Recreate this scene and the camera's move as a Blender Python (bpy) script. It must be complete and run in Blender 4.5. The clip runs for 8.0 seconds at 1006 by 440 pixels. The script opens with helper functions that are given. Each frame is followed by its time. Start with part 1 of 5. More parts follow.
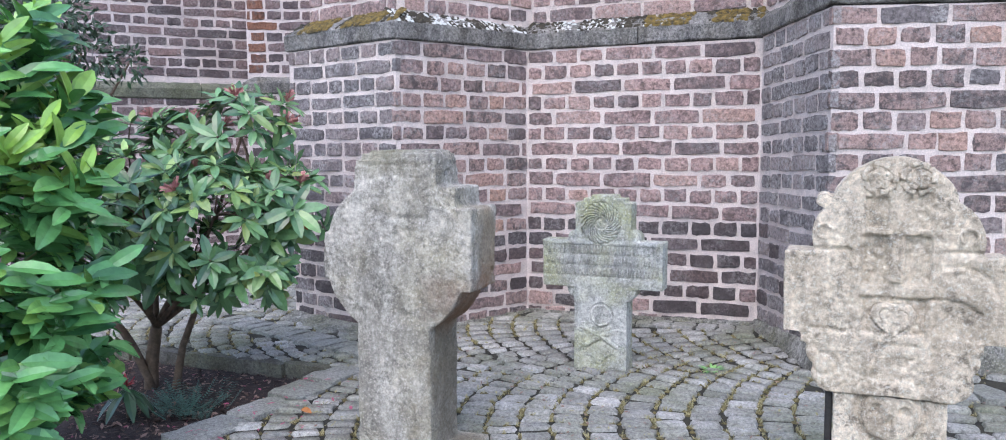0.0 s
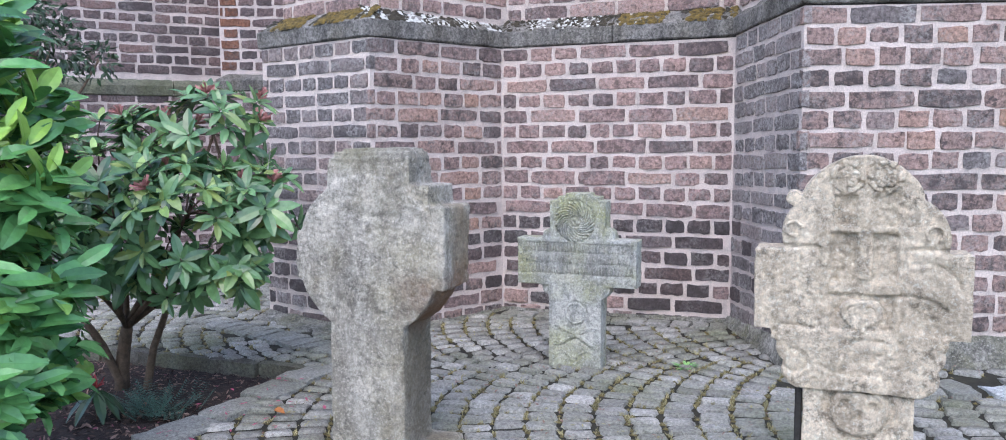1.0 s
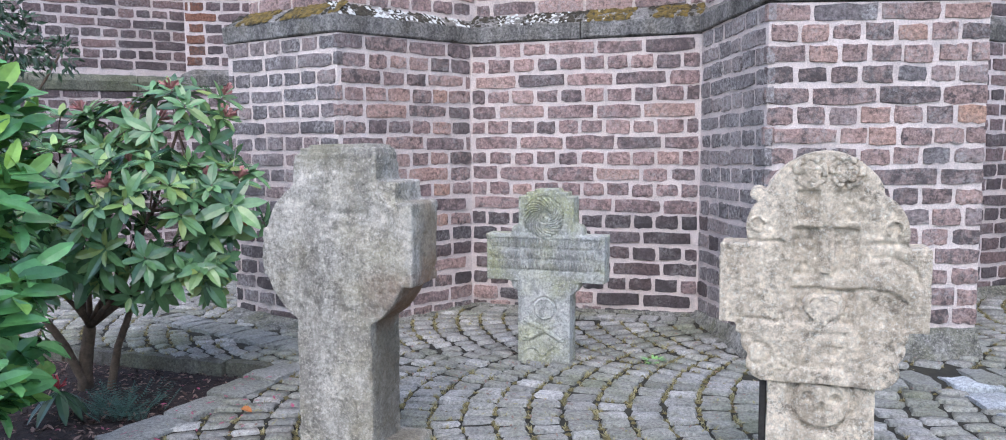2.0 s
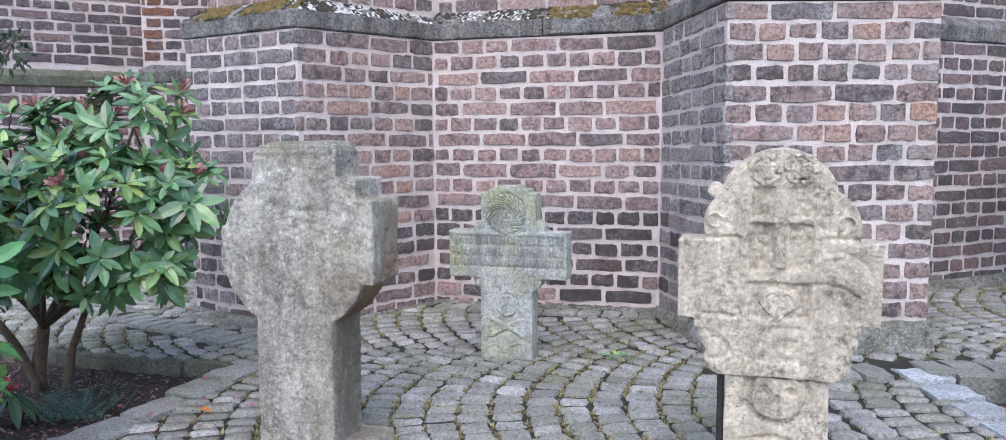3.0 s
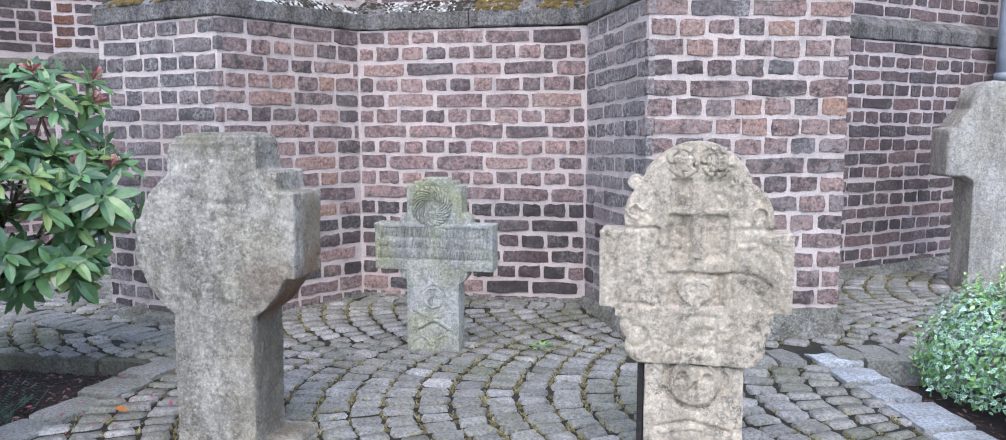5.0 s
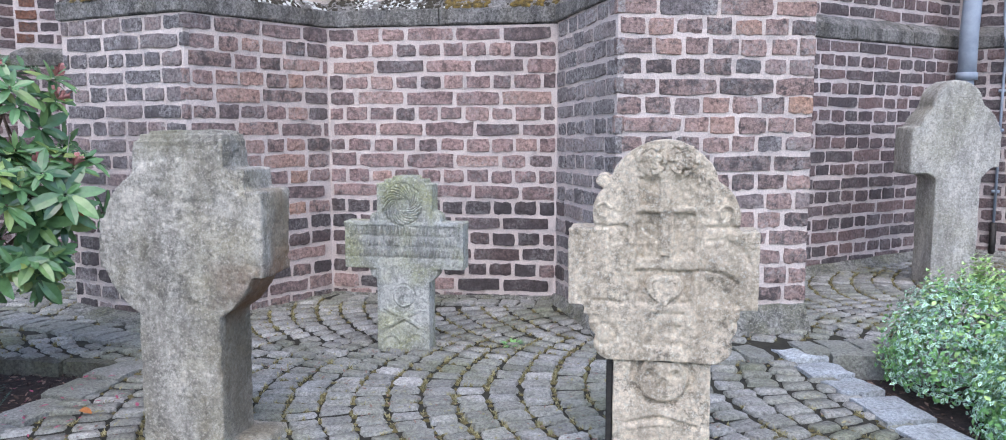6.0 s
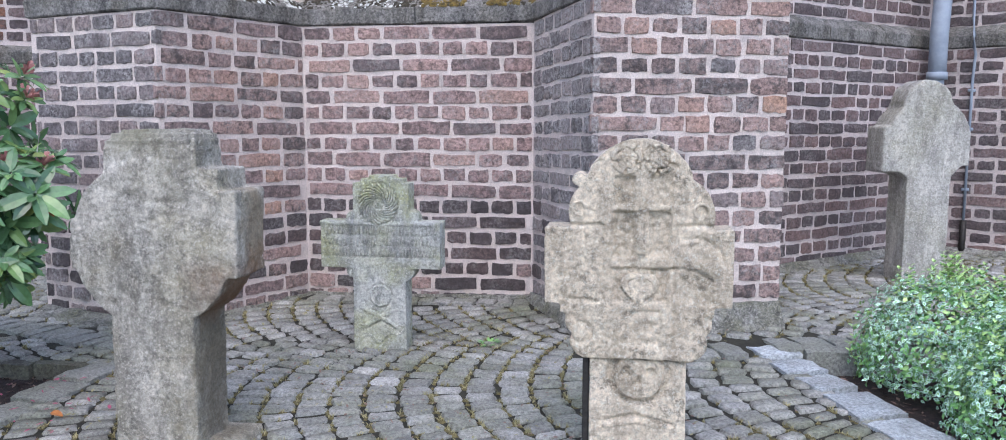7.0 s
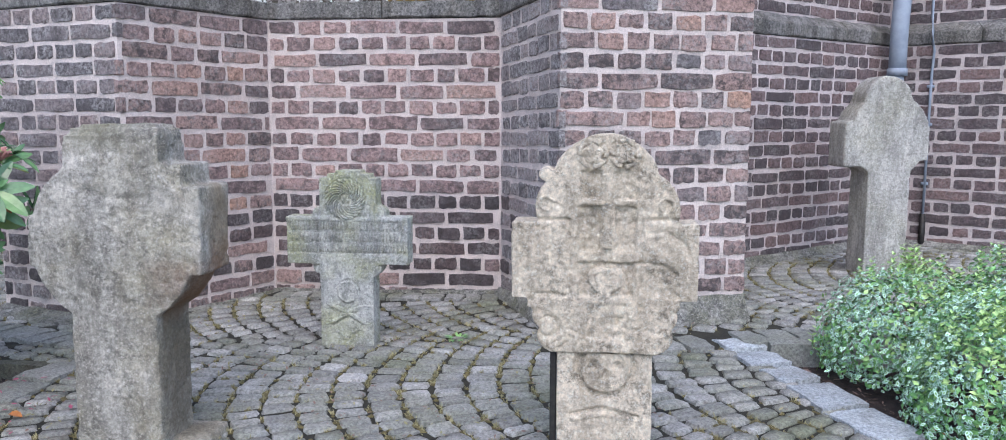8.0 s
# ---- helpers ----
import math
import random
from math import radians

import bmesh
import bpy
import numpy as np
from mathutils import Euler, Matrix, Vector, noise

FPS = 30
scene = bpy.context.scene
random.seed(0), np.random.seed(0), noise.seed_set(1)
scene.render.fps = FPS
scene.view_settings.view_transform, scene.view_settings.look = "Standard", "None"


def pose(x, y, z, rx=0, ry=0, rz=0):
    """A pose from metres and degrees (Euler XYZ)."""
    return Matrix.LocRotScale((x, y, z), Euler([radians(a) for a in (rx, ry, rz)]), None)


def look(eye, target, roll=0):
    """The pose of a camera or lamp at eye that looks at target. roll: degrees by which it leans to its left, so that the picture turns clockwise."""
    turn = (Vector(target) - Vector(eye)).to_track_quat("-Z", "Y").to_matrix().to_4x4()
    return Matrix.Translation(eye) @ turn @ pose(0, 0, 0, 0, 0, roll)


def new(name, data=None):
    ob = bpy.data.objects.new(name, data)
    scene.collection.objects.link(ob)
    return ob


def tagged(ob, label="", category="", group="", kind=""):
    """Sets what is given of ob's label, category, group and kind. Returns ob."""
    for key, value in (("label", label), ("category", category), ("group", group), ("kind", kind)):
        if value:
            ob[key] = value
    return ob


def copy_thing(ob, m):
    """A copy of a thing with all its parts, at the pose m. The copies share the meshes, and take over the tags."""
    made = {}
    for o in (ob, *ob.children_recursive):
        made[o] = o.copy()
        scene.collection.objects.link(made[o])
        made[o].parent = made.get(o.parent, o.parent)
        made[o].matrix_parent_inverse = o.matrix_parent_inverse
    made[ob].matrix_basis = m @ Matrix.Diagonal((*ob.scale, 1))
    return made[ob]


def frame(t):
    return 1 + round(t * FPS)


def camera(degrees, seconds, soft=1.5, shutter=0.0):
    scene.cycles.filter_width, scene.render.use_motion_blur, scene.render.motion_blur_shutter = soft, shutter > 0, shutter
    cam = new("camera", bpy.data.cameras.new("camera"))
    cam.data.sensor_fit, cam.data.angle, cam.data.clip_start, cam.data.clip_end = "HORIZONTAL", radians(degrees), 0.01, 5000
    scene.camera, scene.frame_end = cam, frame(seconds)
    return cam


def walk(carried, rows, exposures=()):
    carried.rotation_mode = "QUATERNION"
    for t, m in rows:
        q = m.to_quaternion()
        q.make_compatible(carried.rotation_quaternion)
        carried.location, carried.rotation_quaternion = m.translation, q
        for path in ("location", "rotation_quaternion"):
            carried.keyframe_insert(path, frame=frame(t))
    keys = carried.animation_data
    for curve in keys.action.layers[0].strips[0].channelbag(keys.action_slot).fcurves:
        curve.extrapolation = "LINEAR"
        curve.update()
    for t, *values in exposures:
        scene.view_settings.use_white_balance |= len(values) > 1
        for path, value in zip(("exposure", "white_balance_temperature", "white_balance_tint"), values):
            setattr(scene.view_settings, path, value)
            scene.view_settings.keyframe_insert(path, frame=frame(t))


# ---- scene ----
cam = camera(63.14, 8.0, soft=1.0)
# seconds, eye x, y, z, yaw, pitch, roll
ROWS = [
    (0.0, 1.6431, -4.2505, 0.8802, 22.818, -5.143, 0.298),
    (0.5, 1.6503, -4.2484, 0.8811, 22.100, -5.175, 0.238),
    (1.0, 1.6539, -4.2452, 0.8812, 21.232, -5.292, 0.256),
    (1.5, 1.6585, -4.2435, 0.8814, 20.301, -5.446, 0.286),
    (3.0, 1.6787, -4.2401, 0.8835, 16.802, -5.841, 0.278),
    (3.5, 1.6840, -4.2411, 0.8845, 15.632, -5.967, 0.218),
    (4.0, 1.6894, -4.2394, 0.8846, 14.519, -6.061, 0.204),
    (4.5, 1.6941, -4.2391, 0.8839, 13.213, -6.249, 0.090),
    (6.0, 1.7097, -4.2397, 0.8869, 10.063, -6.591, -0.085),
    (6.5, 1.7107, -4.2400, 0.8876, 9.338, -6.605, -0.112),
    (7.0, 1.7140, -4.2385, 0.8868, 8.502, -6.657, -0.099),
    (7.5, 1.7184, -4.2385, 0.8860, 7.595, -6.762, -0.069),
    (8.0, 1.7203, -4.2389, 0.8857, 6.340, -6.980, -0.139),
]
walk(cam, [(t, pose(x, y, z, 90 + pitch, roll, yaw)) for t, x, y, z, yaw, pitch, roll in ROWS], exposures=[(0.0, 1.62, 6160, 11), (0.5, 1.52, 6160, 11), (1.5, 1.54, 6160, 11), (3.5, 1.53, 6160, 11), (4.5, 1.54, 6160, 11), (6.0, 1.45, 6160, 11), (6.5, 1.42, 6160, 11), (8.0, 1.38, 6160, 11)])

# ---- light: open shade under a bright, hazy sky ----
world = bpy.data.worlds.new("sky")
scene.world = world
world.use_nodes = True
wn, wl = world.node_tree.nodes, world.node_tree.links
wn.clear()
sky = wn.new("ShaderNodeTexSky")
sky.sky_type, sky.sun_disc = "NISHITA", False
sky.sun_elevation, sky.sun_rotation = radians(54), radians(172)
sky.air_density, sky.dust_density, sky.ozone_density = 1.0, 1.5, 1.2
bg = wn.new("ShaderNodeBackground")
bg.inputs["Strength"].default_value = 0.15
wout = wn.new("ShaderNodeOutputWorld")
wl.new(sky.outputs[0], bg.inputs["Color"])
wl.new(bg.outputs[0], wout.inputs["Surface"])
sun = new("sun", bpy.data.lights.new("sun", "SUN"))
sun.data.energy, sun.data.angle, sun.data.color = 0.62, radians(70), (1.0, 0.97, 0.93)
sun.matrix_world = look((0.8, -6.0, 8.5), (0, 0, 0))


# ---- materials ----
def material(name):
    m = bpy.data.materials.new(name)
    m.use_nodes = True
    nt = m.node_tree
    return m, nt.nodes, nt.links, nt.nodes["Principled BSDF"]


def noise_node(n, l, scale, detail=4.0, rough=0.6, vec=None, kind="ShaderNodeTexNoise"):
    t = n.new(kind)
    t.inputs["Scale"].default_value = scale
    if kind == "ShaderNodeTexNoise":
        t.inputs["Detail"].default_value, t.inputs["Roughness"].default_value = detail, rough
    if vec is not None:
        l.new(vec, t.inputs["Vector"])
    return t


def ramp(n, l, fac, stops):
    r = n.new("ShaderNodeValToRGB")
    while len(r.color_ramp.elements) < len(stops):
        r.color_ramp.elements.new(0.5)
    for e, (p, c) in zip(r.color_ramp.elements, stops):
        e.position = p
        e.color = (*c, 1) if len(c) == 3 else c
    if fac is not None:
        l.new(fac, r.inputs[0])
    return r


def mix(n, l, fac, a, b, kind="MIX"):
    m = n.new("ShaderNodeMix")
    m.data_type, m.blend_type = "RGBA", kind
    for sock, v in ((m.inputs[0], fac), (m.inputs[6], a), (m.inputs[7], b)):
        if hasattr(v, "is_output"):
            l.new(v, sock)
        elif isinstance(v, (int, float)):
            sock.default_value = v
        else:
            sock.default_value = (*v, 1)
    return m.outputs[2]


def bump(n, l, b, height, strength, distance=0.01):
    k = n.new("ShaderNodeBump")
    k.inputs["Strength"].default_value, k.inputs["Distance"].default_value = strength, distance
    l.new(height, k.inputs["Height"])
    l.new(k.outputs[0], b.inputs["Normal"])
    return k


def world_pos(n):
    return n.new("ShaderNodeNewGeometry").outputs["Position"]


def grey(v):
    return (v, v, v)


def mat_brick(name, stops, white=0.5, lime=0.42, soot=0.62):
    m, n, l, b = material(name)
    pos = world_pos(n)
    rnd = n.new("ShaderNodeObjectInfo").outputs["Random"]
    base = ramp(n, l, rnd, stops).outputs[0]
    big = noise_node(n, l, 14, 3, 0.6, pos).outputs["Fac"]
    fine = noise_node(n, l, 64, 6, 0.78, pos).outputs["Fac"]
    col = mix(n, l, ramp(n, l, big, [(0.35, grey(0)), (0.7, grey(1))]).outputs[0], base, (0.060, 0.048, 0.047))
    col = mix(n, l, 0.45, base, col)
    col = mix(n, l, ramp(n, l, fine, [(0.30, grey(0.55)), (0.72, grey(1.4))]).outputs[0], grey(0), col, "MULTIPLY")
    g = n.new("ShaderNodeMix")
    g.data_type, g.blend_type = "RGBA", "MULTIPLY"
    g.inputs[0].default_value = 1.0
    l.new(mix(n, l, 0.5, base, col), g.inputs[6])
    l.new(ramp(n, l, fine, [(0.36, grey(0.56)), (0.64, (1.80, 1.775, 1.76))]).outputs[0], g.inputs[7])
    # broken, sooty crust, heavier on some bricks
    crust = noise_node(n, l, 24, 9, 0.78, pos).outputs["Fac"]
    heavy = n.new("ShaderNodeMath")
    heavy.operation = "MULTIPLY_ADD"
    l.new(rnd, heavy.inputs[0])
    heavy.inputs[1].default_value = -0.14
    l.new(crust, heavy.inputs[2])
    sooty = mix(n, l, ramp(n, l, heavy.outputs[0], [(0.42, grey(0)), (0.51, grey(soot))]).outputs[0], g.outputs[2], (0.070, 0.057, 0.058))
    # pale salts and lime smears
    patch = noise_node(n, l, 5.5, 3, 0.6, pos).outputs["Fac"]
    speck = noise_node(n, l, 60, 5, 0.8, pos).outputs["Fac"]
    mul = n.new("ShaderNodeMath")
    mul.operation = "MULTIPLY"
    l.new(ramp(n, l, patch, [(lime, grey(0)), (lime + 0.2, grey(white))]).outputs[0], mul.inputs[0])
    l.new(ramp(n, l, speck, [(0.45, grey(0)), (0.62, grey(1))]).outputs[0], mul.inputs[1])
    l.new(mix(n, l, mul.outputs[0], sooty, (0.44, 0.41, 0.40)), b.inputs["Base Color"])
    b.inputs["Roughness"].default_value = 0.88
    rough = n.new("ShaderNodeMath")
    rough.operation = "ADD"
    l.new(fine, rough.inputs[0])
    l.new(crust, rough.inputs[1])
    bump(n, l, b, rough.outputs[0], 1.0, 0.014)
    return m


def mat_mortar(name, a, c):
    m, n, l, b = material(name)
    pos = world_pos(n)
    big = noise_node(n, l, 3.0, 4, 0.6, pos).outputs["Fac"]
    fine = noise_node(n, l, 160, 4, 0.7, pos).outputs["Fac"]
    col = ramp(n, l, big, [(0.3, a), (0.7, c)]).outputs[0]
    dirt = noise_node(n, l, 11, 7, 0.75, pos).outputs["Fac"]
    col = mix(n, l, ramp(n, l, dirt, [(0.50, grey(0)), (0.68, grey(0.55))]).outputs[0], col, (0.28, 0.25, 0.245))
    l.new(mix(n, l, 1.0, col, ramp(n, l, fine, [(0.36, grey(0.80)), (0.64, grey(1.12))]).outputs[0], "MULTIPLY"), b.inputs["Base Color"])
    b.inputs["Roughness"].default_value = 0.95
    bump(n, l, b, fine, 0.8, 0.008)
    return m


def mat_stone(name, dark, light, stain=None, amount=0.5, streak=3.0, pit=0.9, rust=(), grain=(0.58, 1.36), crusty=0.62, dirt=0.0):
    """Weathered sandstone: broad patches, vertical run-off streaks, pits, and a coloured growth."""
    m, n, l, b = material(name)
    pos = world_pos(n)
    mp = n.new("ShaderNodeMapping")
    mp.inputs["Scale"].default_value = (1, 1, 0.30)
    l.new(pos, mp.inputs["Vector"])
    run = noise_node(n, l, streak * 4, 6, 0.68, mp.outputs[0]).outputs["Fac"]
    big = noise_node(n, l, 7, 6, 0.7, pos).outputs["Fac"]
    fine = noise_node(n, l, 80, 7, 0.80, pos).outputs["Fac"]
    crust = noise_node(n, l, 52, 9, 0.80, pos).outputs["Fac"]
    col = ramp(n, l, run, [(0.39, dark), (0.59, light)]).outputs[0]
    mid = tuple((p + q) / 2 for p, q in zip(dark, light))
    col = mix(n, l, ramp(n, l, big, [(0.45, grey(0)), (0.7, grey(0.45))]).outputs[0], col, mid)
    if stain:
        gr = noise_node(n, l, 4.2, 4, 0.6, pos).outputs["Fac"]
        col = mix(n, l, ramp(n, l, gr, [(0.42, grey(0)), (0.66, grey(amount))]).outputs[0], col, stain)
    col = mix(n, l, ramp(n, l, crust, [(0.49, grey(0)), (0.60, grey(crusty))]).outputs[0], col, tuple(v * 0.6 for v in dark))
    if dirt:
        patchy = noise_node(n, l, 9, 4, 0.65, pos).outputs["Fac"]
        speck = noise_node(n, l, 42, 7, 0.82, pos).outputs["Fac"]
        both = n.new("ShaderNodeMath")
        both.operation = "MULTIPLY"
        l.new(ramp(n, l, patchy, [(0.44, grey(0.12)), (0.60, grey(dirt))]).outputs[0], both.inputs[0])
        l.new(ramp(n, l, speck, [(0.46, grey(0)), (0.58, grey(1))]).outputs[0], both.inputs[1])
        col = mix(n, l, both.outputs[0], col, tuple(v * 0.45 for v in dark))
    pale = noise_node(n, l, 120, 4, 0.7, pos).outputs["Fac"]
    col = mix(n, l, ramp(n, l, pale, [(0.52, grey(0)), (0.68, grey(0.5))]).outputs[0], col, tuple(min(0.8, v * 1.3) for v in light))
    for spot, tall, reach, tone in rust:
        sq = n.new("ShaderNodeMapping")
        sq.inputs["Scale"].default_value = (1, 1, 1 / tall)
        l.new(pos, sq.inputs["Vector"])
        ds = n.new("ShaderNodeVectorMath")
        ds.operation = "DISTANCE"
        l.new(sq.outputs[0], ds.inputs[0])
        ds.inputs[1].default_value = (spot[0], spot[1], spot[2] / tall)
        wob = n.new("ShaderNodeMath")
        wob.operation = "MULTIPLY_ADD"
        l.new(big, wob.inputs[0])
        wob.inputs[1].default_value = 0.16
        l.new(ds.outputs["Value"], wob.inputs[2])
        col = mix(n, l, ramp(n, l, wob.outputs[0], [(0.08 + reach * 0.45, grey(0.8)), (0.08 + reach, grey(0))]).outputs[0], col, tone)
    l.new(mix(n, l, 1.0, col, ramp(n, l, fine, [(0.39, grey(grain[0])), (0.61, grey(grain[1]))]).outputs[0], "MULTIPLY"), b.inputs["Base Color"])
    b.inputs["Roughness"].default_value = 0.92
    add = n.new("ShaderNodeMath")
    add.operation = "ADD"
    l.new(fine, add.inputs[0])
    l.new(crust, add.inputs[1])
    bump(n, l, b, add.outputs[0], pit, 0.008)
    return m


def mat_sett(name, stops, moss=0.35):
    m, n, l, b = material(name)
    pos = world_pos(n)
    geo = n.new("ShaderNodeObjectInfo").outputs["Random"]
    isl = n.new("ShaderNodeNewGeometry").outputs["Random Per Island"]
    add = n.new("ShaderNodeMath")
    add.operation = "ADD"
    l.new(geo, add.inputs[0])
    l.new(isl, add.inputs[1])
    fr = n.new("ShaderNodeMath")
    fr.operation = "FRACT"
    l.new(add.outputs[0], fr.inputs[0])
    base = ramp(n, l, fr.outputs[0], stops).outputs[0]
    fine = noise_node(n, l, 85, 6, 0.8, pos).outputs["Fac"]
    big = noise_node(n, l, 9, 4, 0.6, pos).outputs["Fac"]
    gm = noise_node(n, l, 2.3, 4, 0.65, pos).outputs["Fac"]
    col = mix(n, l, ramp(n, l, big, [(0.35, grey(0)), (0.7, grey(0.6))]).outputs[0], base, (0.17, 0.165, 0.15))
    col = mix(n, l, ramp(n, l, gm, [(0.45, grey(0)), (0.7, grey(moss))]).outputs[0], col, (0.12, 0.13, 0.06))
    l.new(mix(n, l, 1.0, col, ramp(n, l, fine, [(0.36, grey(0.50)), (0.64, grey(1.56))]).outputs[0], "MULTIPLY"), b.inputs["Base Color"])
    b.inputs["Roughness"].default_value = 0.8
    lump = noise_node(n, l, 45, 5, 0.7, pos).outputs["Fac"]
    bump(n, l, b, lump, 0.9, 0.012)
    return m


def mat_leaf(name, top, under, gloss=0.35, young=None):
    m, n, l, b = material(name)
    isl = n.new("ShaderNodeNewGeometry").outputs["Random Per Island"]
    pos = world_pos(n)
    v = noise_node(n, l, 30, 3, 0.6, pos).outputs["Fac"]
    stops = [(0.0, under), (0.45, top), (0.8, tuple(x * 1.35 for x in top))]
    if young:
        stops.append((0.97, young))
    col = ramp(n, l, isl, stops).outputs[0]
    l.new(mix(n, l, 1.0, col, ramp(n, l, v, [(0.3, grey(0.8)), (0.7, grey(1.15))]).outputs[0], "MULTIPLY"), b.inputs["Base Color"])
    b.inputs["Roughness"].default_value = gloss
    b.inputs["Specular IOR Level"].default_value = 0.5
    b.inputs["Transmission Weight"].default_value = 0.0
    b.inputs["Subsurface Weight"].default_value = 0.0
    return m


def mat_plain(name, a, c, scale=20, rough=0.7, metal=0.0, bumpy=0.3):
    m, n, l, b = material(name)
    pos = world_pos(n)
    f = noise_node(n, l, scale, 5, 0.65, pos).outputs["Fac"]
    l.new(ramp(n, l, f, [(0.3, a), (0.7, c)]).outputs[0], b.inputs["Base Color"])
    b.inputs["Roughness"].default_value, b.inputs["Metallic"].default_value = rough, metal
    if bumpy:
        bump(n, l, b, f, bumpy, 0.006)
    return m


BRICKS = [(0.0, (0.35, 0.262, 0.262)), (0.15, (0.49, 0.342, 0.33)), (0.55, (0.62, 0.415, 0.388)), (0.95, (0.72, 0.49, 0.44)), (1.0, (0.76, 0.46, 0.32))]
BRICKS_DARK = [(0.0, (0.24, 0.215, 0.225)), (0.35, (0.34, 0.29, 0.295)), (0.75, (0.44, 0.35, 0.34)), (1.0, (0.52, 0.38, 0.36))]
brick_red = mat_brick("weathered_brick", BRICKS, 0.55)
brick_dark = mat_brick("sooty_brick", BRICKS_DARK, 1.0)
brick_mottled = mat_brick("mottled_brown_brick", [(0.0, (0.36, 0.265, 0.25)), (0.4, (0.52, 0.36, 0.33)), (0.8, (0.64, 0.43, 0.385)), (0.95, (0.70, 0.45, 0.38)), (1.0, (0.74, 0.45, 0.33))], 0.6, 0.42, 0.85)
# darker copy of the brick for the far walls, their shade put into the colour
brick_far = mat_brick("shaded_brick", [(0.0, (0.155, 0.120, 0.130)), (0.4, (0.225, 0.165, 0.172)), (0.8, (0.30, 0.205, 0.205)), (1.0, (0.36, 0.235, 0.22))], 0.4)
brick_brown = mat_brick("brown_brick", [(0.0, (0.33, 0.25, 0.25)), (0.3, (0.45, 0.325, 0.315)), (0.8, (0.56, 0.38, 0.355)), (1.0, (0.66, 0.45, 0.40))], 0.5)
brick_limy = mat_brick("lime_smeared_brick", [(0.0, (0.29, 0.255, 0.26)), (0.5, (0.39, 0.335, 0.335)), (1.0, (0.50, 0.40, 0.385))], 1.0, 0.33)
# a darker brick, laid only in the low courses
brick_deep = mat_brick("low_dark_brick", [(0.0, (0.12, 0.10, 0.105)), (0.5, (0.17, 0.13, 0.132)), (1.0, (0.235, 0.165, 0.16))], 0.5)
brick_quoin = mat_brick("orange_quoin_brick", [(0.0, (0.26, 0.11, 0.07)), (1.0, (0.36, 0.16, 0.10))], 0.2)
mortar = mat_mortar("lime_mortar", (0.54, 0.452, 0.422), (0.725, 0.617, 0.576))
# the lime mortar toned down to match, shade of the far walls included
mortar_far = mat_mortar("shaded_mortar", (0.49, 0.415, 0.40), (0.66, 0.565, 0.545))
ledge_stone = mat_stone("ledge_stone", (0.070, 0.066, 0.064), (0.24, 0.225, 0.215), (0.10, 0.085, 0.05), 0.4, 3.0, 0.8, grain=(0.45, 1.5))
ledge_green = mat_stone("green_ledge_stone", (0.075, 0.08, 0.06), (0.15, 0.15, 0.115), (0.09, 0.10, 0.045), 0.6, 2.0, 0.5)
lichen = mat_plain("white_lichen", (0.34, 0.34, 0.33), (0.66, 0.66, 0.64), 90, 0.95, 0, 0.8)
moss = mat_plain("moss", (0.010, 0.008, 0.004), (0.20, 0.135, 0.030), 38, 0.95, 0, 0.9)
crust_moss = mat_plain("black_moss_crust", (0.012, 0.011, 0.009), (0.060, 0.048, 0.030), 50, 0.95, 0, 0.9)
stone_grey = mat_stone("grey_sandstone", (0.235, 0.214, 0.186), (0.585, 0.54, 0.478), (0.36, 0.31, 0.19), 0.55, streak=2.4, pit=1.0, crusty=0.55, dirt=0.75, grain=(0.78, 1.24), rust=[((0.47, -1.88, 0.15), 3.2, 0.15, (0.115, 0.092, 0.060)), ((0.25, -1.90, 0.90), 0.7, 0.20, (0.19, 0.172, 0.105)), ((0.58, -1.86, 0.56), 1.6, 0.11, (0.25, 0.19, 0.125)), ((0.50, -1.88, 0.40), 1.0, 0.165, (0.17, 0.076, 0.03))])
stone_green = mat_stone("greenish_sandstone", (0.27, 0.27, 0.255), (0.55, 0.545, 0.51), (0.37, 0.37, 0.16), 0.75, dirt=0.4, grain=(0.78, 1.24))
stone_pale = mat_stone("pale_sandstone", (0.46, 0.375, 0.285), (0.82, 0.695, 0.545), (0.50, 0.42, 0.31), 0.5, grain=(0.80, 1.22), dirt=1.0, crusty=0.35, pit=1.0)
stone_back = mat_stone("shaded_sandstone", (0.28, 0.262, 0.238), (0.56, 0.53, 0.485), (0.33, 0.31, 0.20), 0.4, grain=(0.8, 1.2), dirt=0.3)
sett_mat = mat_sett("granite_sett", [(0.0, (0.20, 0.192, 0.178)), (0.35, (0.27, 0.259, 0.243)), (0.8, (0.33, 0.317, 0.298)), (1.0, (0.42, 0.40, 0.38))], 0.65)
kerb_mat = mat_sett("bluestone_kerb", [(0.0, (0.30, 0.32, 0.345)), (1.0, (0.46, 0.49, 0.52))], 0.1)
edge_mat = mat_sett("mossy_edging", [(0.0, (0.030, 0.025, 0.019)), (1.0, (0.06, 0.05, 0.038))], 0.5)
kerb_brown = mat_sett("worn_kerb", [(0.0, (0.20, 0.20, 0.19)), (1.0, (0.29, 0.285, 0.27))], 0.4)
footing_mat = mat_stone("mossy_footing", (0.12, 0.115, 0.10), (0.36, 0.345, 0.32), (0.15, 0.145, 0.075), 0.7, dirt=0.9, crusty=0.8)
joint_mat = mat_plain("joint_sand", (0.006, 0.006, 0.005), (0.034, 0.030, 0.018), 18, 0.95, 0, 0.8)
soil_mat = mat_plain("soil", (0.012, 0.008, 0.007), (0.048, 0.030, 0.026), 45, 0.95, 0, 1.0)
zinc = mat_plain("zinc", (0.20, 0.235, 0.29), (0.32, 0.36, 0.43), 9, 0.72, 0.0, 0.15)
